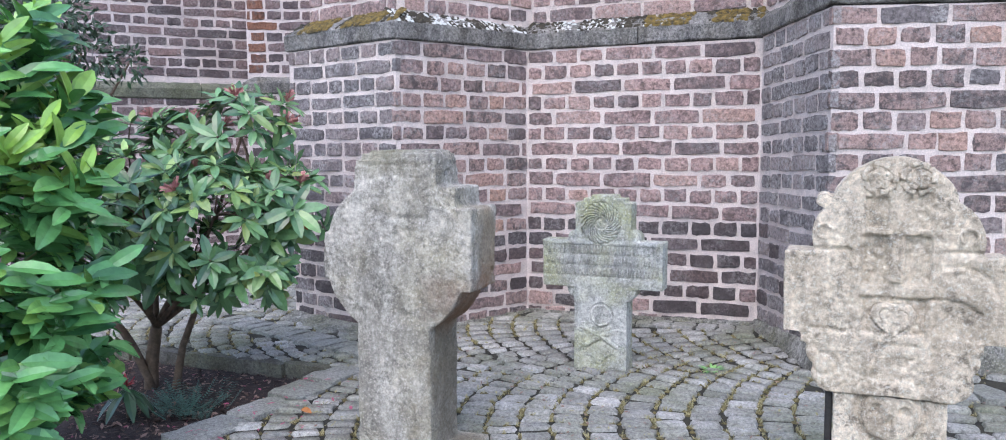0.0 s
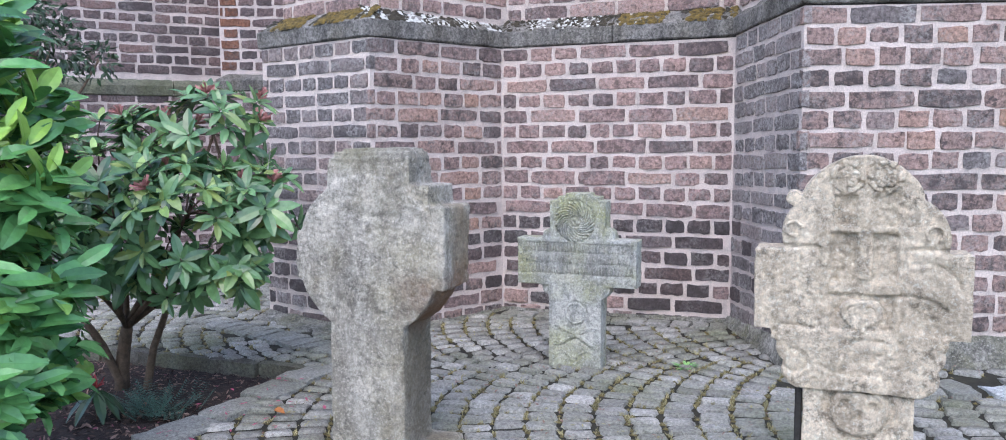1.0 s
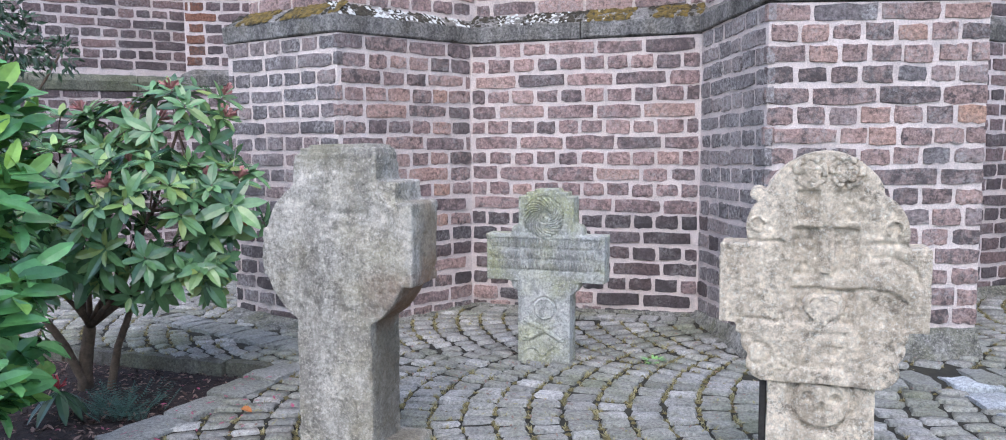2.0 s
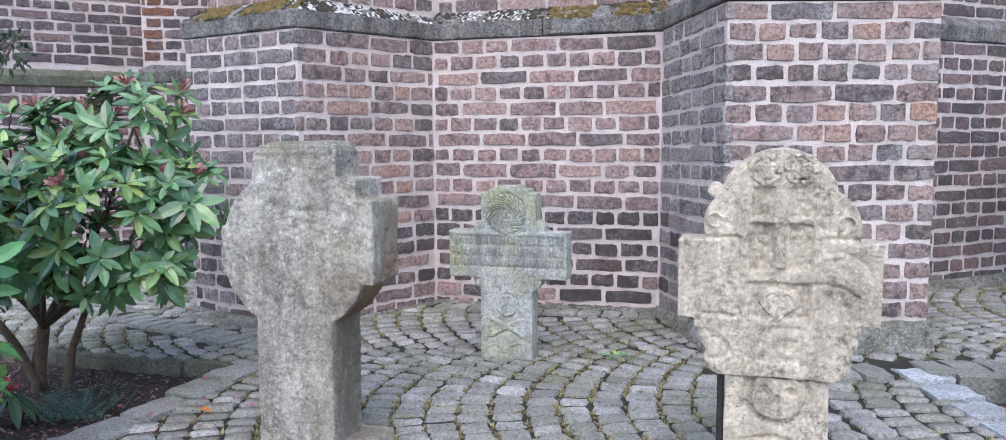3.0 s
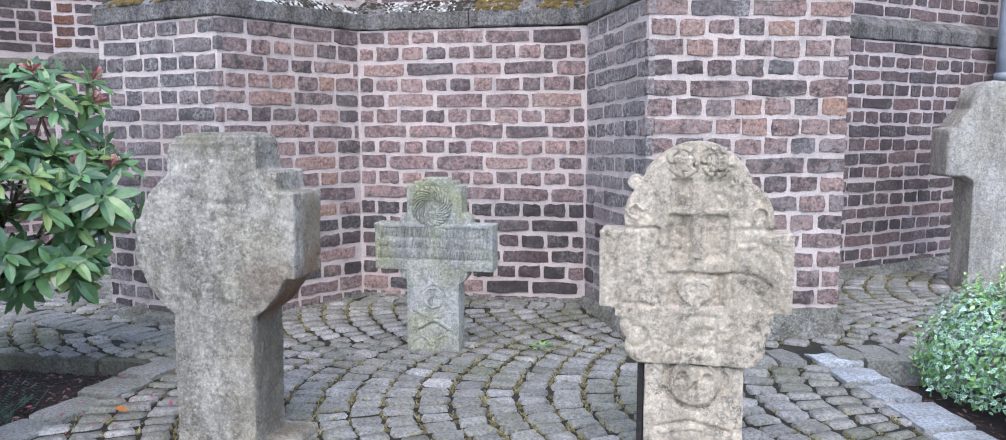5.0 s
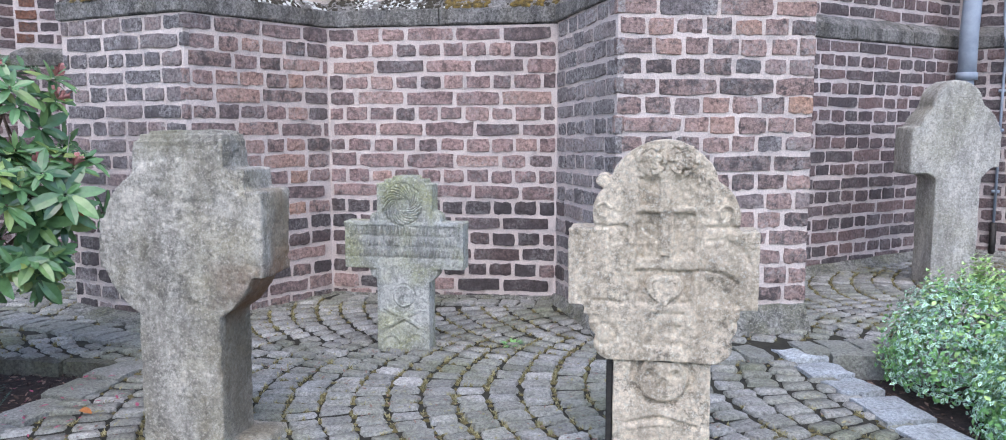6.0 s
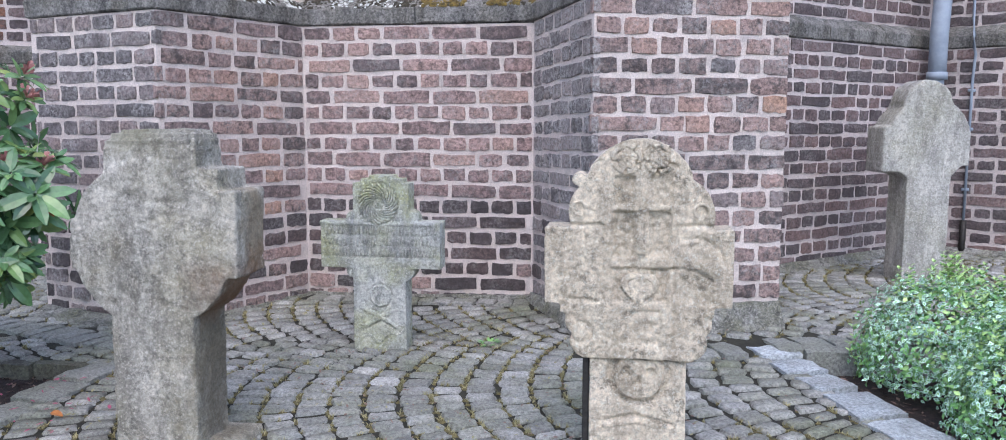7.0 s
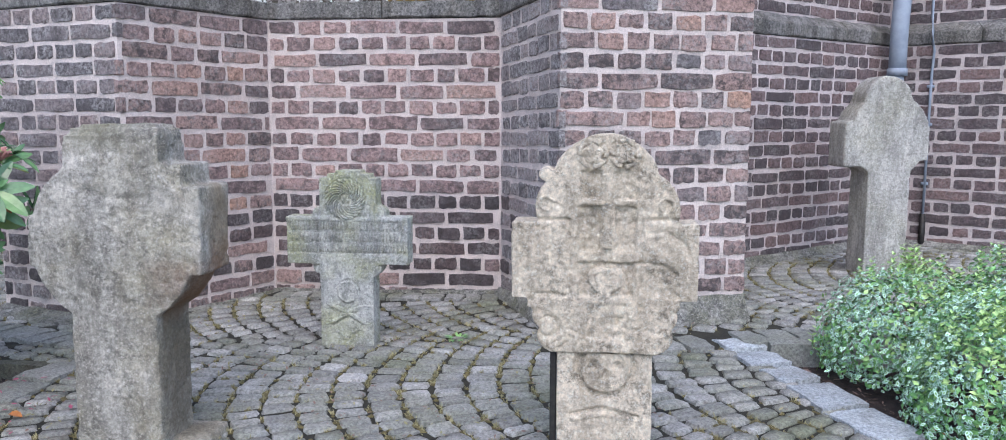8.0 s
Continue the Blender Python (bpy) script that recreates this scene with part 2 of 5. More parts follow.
iron = mat_plain("dark_iron", (0.02, 0.018, 0.018), (0.05, 0.045, 0.042), 60, 0.6, 0.6, 0.3)
bark = mat_plain("bark", (0.05, 0.035, 0.025), (0.14, 0.095, 0.065), 40, 0.9, 0, 0.8)
leaf_laurel = mat_leaf("laurel_leaf", (0.10, 0.255, 0.08), (0.038, 0.115, 0.042), 0.24, (0.19, 0.36, 0.08))
leaf_rhodo = mat_leaf("rhododendron_leaf", (0.100, 0.195, 0.080), (0.034, 0.080, 0.038), 0.22, (0.22, 0.29, 0.09))
leaf_dark = mat_leaf("dark_leaf", (0.028, 0.060, 0.028), (0.014, 0.032, 0.015), 0.35)
leaf_green = mat_leaf("euonymus_green", (0.15, 0.32, 0.10), (0.06, 0.16, 0.055), 0.42, (0.28, 0.43, 0.14))
leaf_white = mat_leaf("euonymus_margin", (0.44, 0.60, 0.50), (0.28, 0.44, 0.34), 0.5)
petal = mat_plain("pink_petal", (0.30, 0.05, 0.10), (0.45, 0.10, 0.18), 50, 0.7, 0, 0)
dead_leaf = mat_plain("orange_dead_leaf", (0.28, 0.09, 0.025), (0.46, 0.19, 0.05), 50, 0.7, 0, 0)

leaf_young = mat_leaf("young_leaf", (0.19, 0.29, 0.085), (0.12, 0.21, 0.06), 0.42)
leaf_laurel_young = mat_leaf("young_laurel_leaf", (0.24, 0.41, 0.07), (0.15, 0.30, 0.06), 0.34)
leaf_tip = mat_leaf("euonymus_tip", (0.34, 0.48, 0.17), (0.20, 0.32, 0.10), 0.45)
leaf_teal = mat_leaf("teal_leaf", (0.05, 0.11, 0.085), (0.03, 0.07, 0.055), 0.6)
spent = mat_plain("spent_flower", (0.24, 0.075, 0.075), (0.48, 0.24, 0.22), 80, 0.8, 0, 0)
bud_red = mat_plain("red_bud", (0.32, 0.03, 0.04), (0.5, 0.08, 0.09), 80, 0.6, 0, 0)
pale_twig = mat_plain("pale_twig", (0.30, 0.28, 0.25), (0.45, 0.43, 0.40), 60, 0.9, 0, 0.3)
green_twig = mat_plain("green_twig", (0.10, 0.13, 0.04), (0.16, 0.19, 0.06), 60, 0.7, 0, 0.2)
chip_a = mat_plain("bark_chip", (0.05, 0.03, 0.025), (0.11, 0.07, 0.055), 60, 0.95, 0, 0)
chip_b = mat_plain("pale_chip", (0.16, 0.095, 0.075), (0.30, 0.20, 0.165), 60, 0.95, 0, 0)
chip_c = mat_plain("dark_chip", (0.02, 0.013, 0.012), (0.05, 0.03, 0.027), 60, 0.95, 0, 0)
petal_dull = mat_plain("faded_petal", (0.20, 0.05, 0.08), (0.34, 0.12, 0.16), 60, 0.9, 0, 0)
joint_moss = mat_plain("joint_moss", (0.045, 0.038, 0.014), (0.18, 0.145, 0.060), 35, 0.95, 0, 0.6)
joint_grass = mat_plain("joint_grass", (0.15, 0.14, 0.06), (0.40, 0.35, 0.19), 12, 0.8, 0, 0)


# ---- helpers of this scene ----
def mesh_of(name, verts, faces, mat, smooth=False):
    me = bpy.data.meshes.new(name)
    me.from_pydata([tuple(v) for v in verts], [], faces)
    for one in (mat if isinstance(mat, (list, tuple)) else [mat]):
        me.materials.append(one)
    me.update()
    if smooth:
        me.polygons.foreach_set("use_smooth", [True] * len(me.polygons))
    return me


def part(name, bm, mat, parent=None, label="", smooth=False):
    """Links a bmesh, or a ready mesh, as one mesh object under a thing."""
    if isinstance(bm, bmesh.types.BMesh):
        me = bpy.data.meshes.new(name)
        bm.to_mesh(me)
        bm.free()
        me.materials.append(mat)
        if smooth:
            me.polygons.foreach_set("use_smooth", [True] * len(me.polygons))
    else:
        me = bm
    ob = new(name, me)
    if parent is not None:
        ob.parent = parent
    if label:
        tagged(ob, label)
    return ob


def box(bm, lo, hi, bevel=0.0):
    r = bmesh.ops.create_cube(bm, size=1.0)
    vs = r["verts"]
    for v in vs:
        v.co = Vector([(a + b) / 2 + c * (b - a) for a, b, c in zip(lo, hi, v.co)])
    if bevel:
        es = list({e for v in vs for e in v.link_edges})
        bmesh.ops.bevel(bm, geom=es, offset=bevel, segments=1, affect="EDGES", clamp_overlap=True)
    return vs


def ground_z(x, y):
    """The paving falls gently away from the church and rises at the foot of the east buttress."""
    u, n = 0.956 * (x - 1.5745) + 0.294 * (y + 0.73), 0.294 * (x - 1.5745) - 0.956 * (y + 0.73)
    rise = 0.034 * math.exp(-((u - 0.75) / 0.5) ** 2 - (n / 0.30) ** 2)
    return -0.025 + 0.01 * (max(-4.0, min(4.0, x)) - 0.6) + 0.05 * max(-3.5, min(y, 0.0)) + rise


COURSE = 0.0825
rng = random.Random(7)


def worn_block(name, mat, lx, ly, lz, seed, jit=0.05, chamfer=0.12, corner_in=0.93, dome=0.12):
    """A block with an uneven, chamfered front (toward -y) whose unit size is scaled to fit; 20 faces or so."""
    r = random.Random(seed)
    bm = bmesh.new()
    nx, nz = (4, 2) if lx > 1.5 else (2, 2)
    w, h, d = 0.5, 0.5, 1.0
    rim, front = [], []
    ring = [(i / nx - 0.5, -0.5) for i in range(nx)] + [(0.5, j / nz - 0.5) for j in range(nz)] + [(0.5 - i / nx, 0.5) for i in range(nx)] + [(-0.5, 0.5 - j / nz) for j in range(nz)]
    back = [bm.verts.new((x, 1.0, z)) for x, z in ring]
    jx, jz = jit * lz / max(lx, 0.01), jit
    side, face = [], []
    for x, z in ring:
        corner = abs(x) == 0.5 and abs(z) == 0.5
        k = corner_in if corner else 1.0
        sx, sz = x * (1 - (1 - k) * lz / lx) + r.uniform(-jx, jx) * 0.6, z * k + r.uniform(-jz, jz)
        side.append(bm.verts.new((sx, 0.30 + r.uniform(-0.05, 0.1), sz)))
        cx, cz = chamfer * lz / lx, chamfer
        face.append(bm.verts.new((sx * (1 - 2 * cx) + r.uniform(-jx, jx) * 0.3, r.uniform(-0.06, 0.10), sz * (1 - 2 * cz) + r.uniform(-jz, jz) * 0.3)))
    n = len(ring)
    for i in range(n):
        j = (i + 1) % n
        bm.faces.new((back[i], back[j], side[j], side[i]))
        bm.faces.new((side[i], side[j], face[j], face[i]))
    mid = bm.verts.new((r.uniform(-0.1, 0.1), r.uniform(-dome, dome / 2), r.uniform(-0.1, 0.1)))
    for i in range(n):
        bm.faces.new((face[i], face[(i + 1) % n], mid))
    me = bpy.data.meshes.new(name)
    bmesh.ops.recalc_face_normals(bm, faces=bm.faces)
    bm.to_mesh(me)
    bm.free()
    me.materials.append(mat)
    return me


BRICK_SETS = {}


def brick_meshes(mat):
    if mat.name not in BRICK_SETS:
        BRICK_SETS[mat.name] = {True: [worn_block("brick", mat, 3.7, 1, 1, 10 + i, 0.080, 0.030) for i in range(9)], False: [worn_block("brick", mat, 1.75, 1, 1, 40 + i, 0.080, 0.030) for i in range(9)]}
    return BRICK_SETS[mat.name]


def lay_bricks(wall, length, z0, courses, mat, first=0, stretcher=0.262, shift=0.0, joint=0.0175, start_u=0.0, end_u=None, odd=None, near=0.006, oddp=0.0, at=None, odd_to=99.0, deep=0.0, head=0.03, cross=0.15, mixed=False, tilt=0.0):
    """Cross bond on the wall's face (local x along, -y outward): rows of stretchers and of headers by turns, each second stretcher row set over."""
    end_u = length if end_u is None else end_u
    sets = brick_meshes(mat)
    header = stretcher / 2
    for k in range(courses):
        row = k + first
        long_row = row % 2 == 0
        pitch = stretcher if long_row else header
        phase = (shift + (cross if row % 4 == 2 else 0.0)) if long_row else shift + head
        z = z0 + (k + 0.5) * COURSE
        cuts, u = [], start_u + (phase - start_u) % pitch - pitch
        while u < end_u - 0.02:
            cuts.append(u + rng.uniform(-0.013, 0.013))
            u += pitch
            if long_row and (rng.random() < 0.05 or (mixed and row % 4 == 2 and len(cuts) % 2 == 0)):
                cuts.append(u - stretcher + header + rng.uniform(-0.01, 0.01))
                if mixed:
                    u -= header
        cuts.append(end_u + 0.05)
        for p, q in zip(cuts, cuts[1:]):
            a, b = max(p, start_u) + joint / 2, min(q, end_u) - joint / 2
            if b - a < 0.022:
                continue
            long = b - a > 0.16
            use = sets
            if odd is not None and rng.random() < oddp and a < odd_to:
                use = brick_meshes(odd)
            # below 0.46 m a share of the bricks comes from the darker set
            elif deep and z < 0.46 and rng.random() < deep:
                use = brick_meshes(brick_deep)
            ob = new("brick", use[long][rng.randrange(9)])
            ob.parent = wall
            hgt = COURSE - joint - rng.uniform(-0.006, 0.006)
            flip = rng.choice((1, -1))
            ob.matrix_local = (at or Matrix()) @ Matrix.LocRotScale(((a + b) / 2, -near + rng.uniform(-0.003, 0.003), z + tilt * (a + b) / 2 + rng.uniform(-0.003, 0.003)), Euler((0, radians(rng.uniform(-0.9, 0.9)) - tilt, 0)), ((b - a) * flip + rng.uniform(-0.004, 0.004), 0.030, hgt))


def wall_body(name, origin, angle, length, z0, z1, mat, thick=0.35, label="", u0=0.0):
    """A solid wall: local x runs along it, its face is local y = 0 and looks to -y."""
    bm = bmesh.new()
    box(bm, (u0, 0, z0), (length, thick, z1))
    ob = part(name, bm, mat)
    ob.matrix_world = pose(origin[0], origin[1], 0, 0, 0, angle)
    tagged(ob, label, "wall", kind="structure")
    return ob


# ---- the ground: one sheet to the horizon, under paving and beds ----
def build_ground():
    xs = [-400, -60, -12, -6] + [-4 + 0.25 * i for i in range(33)] + [6, 12, 60, 400]
    ys = [-400, -60, -15, -8] + [-5 + 0.25 * i for i in range(33)] + [6, 15, 60, 400]
    verts = [(x, y, ground_z(x, y) - 0.075) for y in ys for x in xs]
    nx = len(xs)
    faces = [(j * nx + i, j * nx + i + 1, (j + 1) * nx + i + 1, (j + 1) * nx + i) for j in range(len(ys) - 1) for i in range(nx - 1)]
    g = new("ground", mesh_of("ground", verts, faces, soil_mat, True))
    tagged(g, "dark brown soil with bark litter under the shrubs", "ground", kind="structure")
    return g


ground = build_ground()

# ---- church walls: an eight-sided choir, its buttresses at the corners ----
PLINTH = 17 * COURSE
wall_mid = wall_body("wall_middle", (0, 0), 0, 1.24, -0.3, PLINTH, mortar, 0.5, "red-brown brick plinth wall with thick pale mortar joints")
# corners of the two buttresses: outer foot and inner foot of each front
RC, RE = (1.5745, -0.730), (2.405, -0.475)
LO, LC = (-1.22, -0.484), (-0.405, -0.727)
LIFT = 0.024


def heading(a, b):
    return math.degrees(math.atan2(b[1] - a[1], b[0] - a[0]))


def span(a, b):
    return math.hypot(b[0] - a[0], b[1] - a[1])


RA, LA = heading(RC, RE), heading(LO, LC)
BW, BWL, B = span(RC, RE), span(LO, LC), span((1.24, 0), RC)
BL = span((0, 0), LC)


def solid(name, origin, angle, outline, z0, z1, mat, label):
    """An upright prism over an outline, in the frame of the face that starts at origin."""
    m = pose(origin[0], origin[1], 0, 0, 0, angle)
    back = m.inverted()
    n = len(outline)
    verts = [back @ Vector((x, y, z)) for z in (z0, z1) for x, y in outline]
    faces = [tuple(reversed(range(n))), tuple(range(n, 2 * n))] + [(i, (i + 1) % n, n + (i + 1) % n, n + i) for i in range(n)]
    ob = new(name, mesh_of(name, verts, faces, mat))
    ob.matrix_world = m
    return tagged(ob, label, "wall", kind="structure")


def side_of(ob, origin, angle):
    return ob.matrix_world.inverted() @ pose(origin[0], origin[1], 0, 0, 0, angle)


butt_r = solid("wall_buttress_east", RC, RA, [RC, RE, (2.18, 0.45), (1.24, 0.45), (1.24, 0)], -0.3, PLINTH + 0.02, mortar, "brick buttress with sooty weathered bricks and pale joints")
butt_l = solid("wall_buttress_west", LO, LA, [LO, LC, (0, 0), (0, 0.45), (-0.98, 0.45)], -0.3, PLINTH, mortar, "grey weathered brick buttress beside the flower bed")
side_r, side_l = side_of(butt_r, (1.24, 0), heading((1.24, 0), RC)), side_of(butt_l, LC, heading(LC, (0, 0)))
FO, FA, QC, QA = (1.9, 0.238), 41.0, (3.812, 1.90), -32.0
wall_facet = wall_body("wall_choir_east", FO, FA, 2.53, -0.3, PLINTH, mortar_far, 0.4, "shaded red-brown brick choir wall behind the buttress")
wall_q = wall_body("wall_far_buttress", QC, QA, 1.7, -0.3, PLINTH, mortar_far, 0.5, "dark brick wall beside the downpipe")
wall_p = wall_body("wall_west_buttress", (-2.74, 0.96), 22.5, 0.9, -0.3, 1.30, mortar_far, 0.6, "brick wall end with orange corner bricks")
wall_l2 = wall_body("wall_far_west", (-3.07 - 3 * math.cos(radians(48)), 1.36 - 3 * math.sin(radians(48))), 48, 3.4, -0.3, 1.30, mortar_far, 0.5, "distant shaded brick church wall behind the shrubs")
SET = 0.085
TOP = PLINTH + 0.16


def upper(name, origin, angle, length, u0, z0, mat, label, back=SET, thick=0.4):
    a = radians(angle)
    o = (origin[0] - math.sin(a) * back, origin[1] + math.cos(a) * back)
    return wall_body(name, o, angle, length, z0, 4.2, mat, thick, label, u0)


up_mid = upper("wall_middle_upper", (0, 0), 0, 1.4, -0.2, PLINTH, mortar, "set-back brick wall above the stone ledge")


def inset(a, b, c, d):
    """Corner of two faces a-b and b-c, each set back by d."""
    (p, q), (r, t) = [(math.sin(radians(heading(*e))), math.cos(radians(heading(*e)))) for e in ((a, b), (b, c))]
    k = d / (1 + p * r + q * t)
    return (b[0] - k * (p + r), b[1] + k * (q + t))


RCU, LCU = inset((1.24, 0), RC, RE, SET), inset(LO, LC, (0, 0), SET)
REU, LOU = inset(RC, RE, (2.18, 0.45), SET), inset((-0.98, 0.45), LO, LC, SET)
up_r = solid("wall_buttress_east_upper", RCU, RA, [RCU, REU, (2.1, 0.55), (1.24, 0.55), (1.24, SET)], PLINTH, 4.2, mortar, "upper brick buttress above the ledge")
up_l = solid("wall_buttress_west_upper", LOU, LA, [LOU, LCU, (0, SET), (0, 0.55), (-0.9, 0.55)], PLINTH, 4.2, mortar, "upper brick buttress above the mossy ledge")
up_f = upper("wall_choir_east_upper", FO, FA, 2.6, 0.2, PLINTH, mortar_far, "brick wall above the ledge near the downpipe")
up_q = upper("wall_far_buttress_upper", QC, QA, 1.7, -0.1, PLINTH, mortar_far, "dark brick wall above the ledge")
up_p = upper("wall_west_buttress_upper", (-2.74, 0.96), 22.5, 0.9, 0.0, 1.30, mortar_far, "brick wall end with orange corner bricks above the ledge", 0.06, 0.5)
up_l2 = upper("wall_far_west_upper", wall_l2.location[:2], 48, 3.4, 0.0, 1.30, mortar_far, "distant brick church wall above the ledge", 0.06)

# stone ledge that runs round plinth and buttresses, mitred at the corners
PROFILE = [(-0.02, 0.0), (0.010, 0.003), (0.016, 0.010), (0.017, 0.082), (0.008, 0.092), (-0.03, 0.122), (-SET - 0.02, 0.160), (-SET - 0.06, 0.160), (-SET - 0.06, 0.0)]


def ledge_runs(path, z, label, names, joints=0.62, scale=1.0, mat=None):
    pts = [Vector(p) for p in path]
    nor = []
    for a, b in zip(pts, pts[1:]):
        d = (b - a).normalized()
        nor.append(Vector((d.y, -d.x)))

    def corner(i, off):
        if i == 0:
            return pts[0] + nor[0] * off
        if i == len(pts) - 1:
            return pts[-1] + nor[-1] * off
        m = (nor[i - 1] + nor[i]).normalized()
        return pts[i] + m * (off / max(0.3, m.dot(nor[i])))

    for i in range(len(pts) - 1):
        length = (pts[i + 1] - pts[i]).length
        stones = max(1, round(length / joints))
        root = None
        for s in range(stones):
            t0, t1 = s / stones + (0.003 / length if s else 0), (s + 1) / stones - (0.003 / length if s < stones - 1 else 0)
            cols = 14
            verts, faces = [], []
            for c in range(cols):
                t = t0 + (t1 - t0) * c / (cols - 1)
                for off, h in PROFILE:
                    p = corner(i, off * scale).lerp(corner(i + 1, off * scale), t)
                    w = 0.010 * noise.noise(Vector((p.x * 13, p.y * 13, h * 30)))
                    lift = z[i] + (z[i + 1] - z[i]) * t if isinstance(z, list) else z
                    verts.append((p.x + nor[i].x * w, p.y + nor[i].y * w, lift + h * scale + w * 0.7))
            n = len(PROFILE)
            for c in range(cols - 1):
                for k in range(n):
                    faces.append((c * n + k, c * n + (k + 1) % n, (c + 1) * n + (k + 1) % n, (c + 1) * n + k))
            faces += [tuple(range(n)), tuple((cols - 1) * n + k for k in reversed(range(n)))]
            ob = new(names if root is None else "ledge_stone", mesh_of("ledge", verts, faces, mat or ledge_stone))
            if root is None:
                root = tagged(ob, label, "ledge", kind="structure")
            else:
                ob.parent = root


def end(o, angle, u):
    return (o[0] + u * math.cos(radians(angle)), o[1] + u * math.sin(radians(angle)))


ledge_runs([(LO[0] + 0.10, LO[1] + 0.36), LO, LC, (0, 0), (1.24, 0), RC, RE, (2.25, 0.10)], [PLINTH] * 4 + [PLINTH + 0.004] + [PLINTH + LIFT] * 3, "weathered grey stone ledge with white lichen and moss", "trim_ledge")
ledge_runs([end(FO, FA, 0.2), QC, end(QC, QA, 1.6)], PLINTH, "dark grey stone ledge on the shaded wall", "trim_ledge_east")
ledge_runs([wall_l2.location[:2], end(wall_l2.location[:2], 48, 3.3)], 1.28, "dark greenish stone ledge on the far wall", "trim_ledge_west", mat=ledge_green)
ledge_runs([(-2.95, 1.45), (-2.74, 0.96), end((-2.74, 0.96), 22.5, 0.8)], 1.30, "lichen-covered stone ledge on the far wall end", "trim_ledge_west_end")

# mortar footings that slope out at the foot of the walls
def footing_run(a, b, z_top, out, up_a, up_b, seed):
    a, b = Vector(a), Vector(b)
    d = (b - a).normalized()
    nor = Vector((d.y, -d.x))
    verts, faces, n = [], [], 24
    for i in range(n + 1):
        t = i / n
        p = a.lerp(b, t)
        q = p + nor * (out * (1 + 0.35 * noise.noise(Vector((t * 7 + seed, 1, 0)))))
        zt = z_top + (up_a + (up_b - up_a) * t) + 0.012 * noise.noise(Vector((t * 9 + seed, 4, 0)))
        g = ground_z(q.x, q.y)
        m = p.lerp(q, 0.6)
        for x, y, z in ((p.x - nor.x * 0.02, p.y - nor.y * 0.02, zt), (p.x + nor.x * 0.013, p.y + nor.y * 0.013, zt - 0.003), (m.x, m.y, g + (zt - g) * 0.42 + 0.006 * noise.noise(Vector((t * 20 + seed, 2, 0)))), (q.x, q.y, g + 0.006), (q.x, q.y, g - 0.1)):
            verts.append((x, y, z))
    for i in range(n):
        for k in range(4):
            faces.append((i * 5 + k, (i + 1) * 5 + k, (i + 1) * 5 + k + 1, i * 5 + k + 1))
    ob = new("trim_footing", mesh_of("footing", verts, faces, footing_mat, True))
    tagged(ob, "mossy grey mortar footing at the foot of the brick wall", "footing", kind="structure")


footing_run(RC, RE, 0.060, 0.075, 0.03, 0.045, 1)
footing_run((1.24, 0), RC, 0.0, 0.04, 0.008, 0.06, 2)
footing_run(LO, LC, -0.035, 0.11, 0.0, -0.01, 3)
footing_run(LC, (0, 0), -0.035, 0.035, -0.01, 0.0, 4)
footing_run((0, 0), (1.24, 0), -0.030, 0.022, 0.0, 0.022, 5)
footing_run(end(FO, FA, 0.5), QC, 0.04, 0.05, 0.0, 0.02, 6)
footing_run(QC, end(QC, QA, 1.5), 0.05, 0.06, 0.0, 0.0, 7)

# ---- downpipe and cable in the far corner ----
def tube(name, pts, r, mat, parent=None, label="", seg=14):
    verts, faces = [], []
    for i, p in enumerate(pts):
        p = Vector(p)
        d = (Vector(pts[min(i + 1, len(pts) - 1)]) - Vector(pts[max(i - 1, 0)])).normalized()
        side = d.cross(Vector((0, 0, 1)) if abs(d.z) < 0.9 else Vector((1, 0, 0))).normalized()
        up = side.cross(d)
        rad = r[i] if isinstance(r, (list, tuple)) else r
        for k in range(seg):
            a = 2 * math.pi * k / seg
            verts.append(p + (side * math.cos(a) + up * math.sin(a)) * rad)
    for i in range(len(pts) - 1):
        for k in range(seg):
            faces.append((i * seg + k, i * seg + (k + 1) % seg, (i + 1) * seg + (k + 1) % seg, (i + 1) * seg + k))
    faces += [tuple(reversed(range(seg))), tuple((len(pts) - 1) * seg + k for k in range(seg))]
    return part(name, mesh_of(name, verts, faces, mat, True), mat, parent, label)


PX, PY = 3.795, 1.735
pipe = new("downpipe")
pipe.location = (PX, PY, 0)
tagged(pipe, "blue-grey zinc downpipe in the wall corner", "downpipe")
tube("pipe", [(-0.02, -0.02, 1.22), (-0.02, -0.02, 1.36), (-0.03, -0.05, 1.50), (-0.02, -0.04, 1.66), (0.0, 0.0, 1.8), (0.0, 0.0, 4.0)], 0.057, zinc, pipe)
tube("lower_pipe", [(-0.02, -0.02, 0.0), (-0.02, -0.02, 1.24)], 0.047, zinc, pipe)
tube("collar", [(-0.02, -0.02, 1.19), (-0.02, -0.02, 1.24)], 0.066, zinc, pipe)
tube("bracket", [(-0.02, -0.02, 1.02), (-0.02, -0.02, 1.045)], 0.060, zinc, pipe)

cable = new("wall_cable")
cable.location = (4.015, 1.75, 0)
tagged(cable, "thin grey conductor cable clipped to the dark brick wall", "cable")
tube("wire", [(0.0, 0.0, 0.22), (0.0, 0.0, 1.2), (0.004, -0.01, 1.36), (-0.03, -0.06, 1.42), (-0.03, -0.06, 1.48), (0.0, 0.05, 1.6), (0.0, 0.07, 2.6)], 0.009, zinc, cable)
tube("sleeve", [(0, 0, -0.05), (0, 0, 0.24)], 0.021, iron, cable, "black protective sleeve")
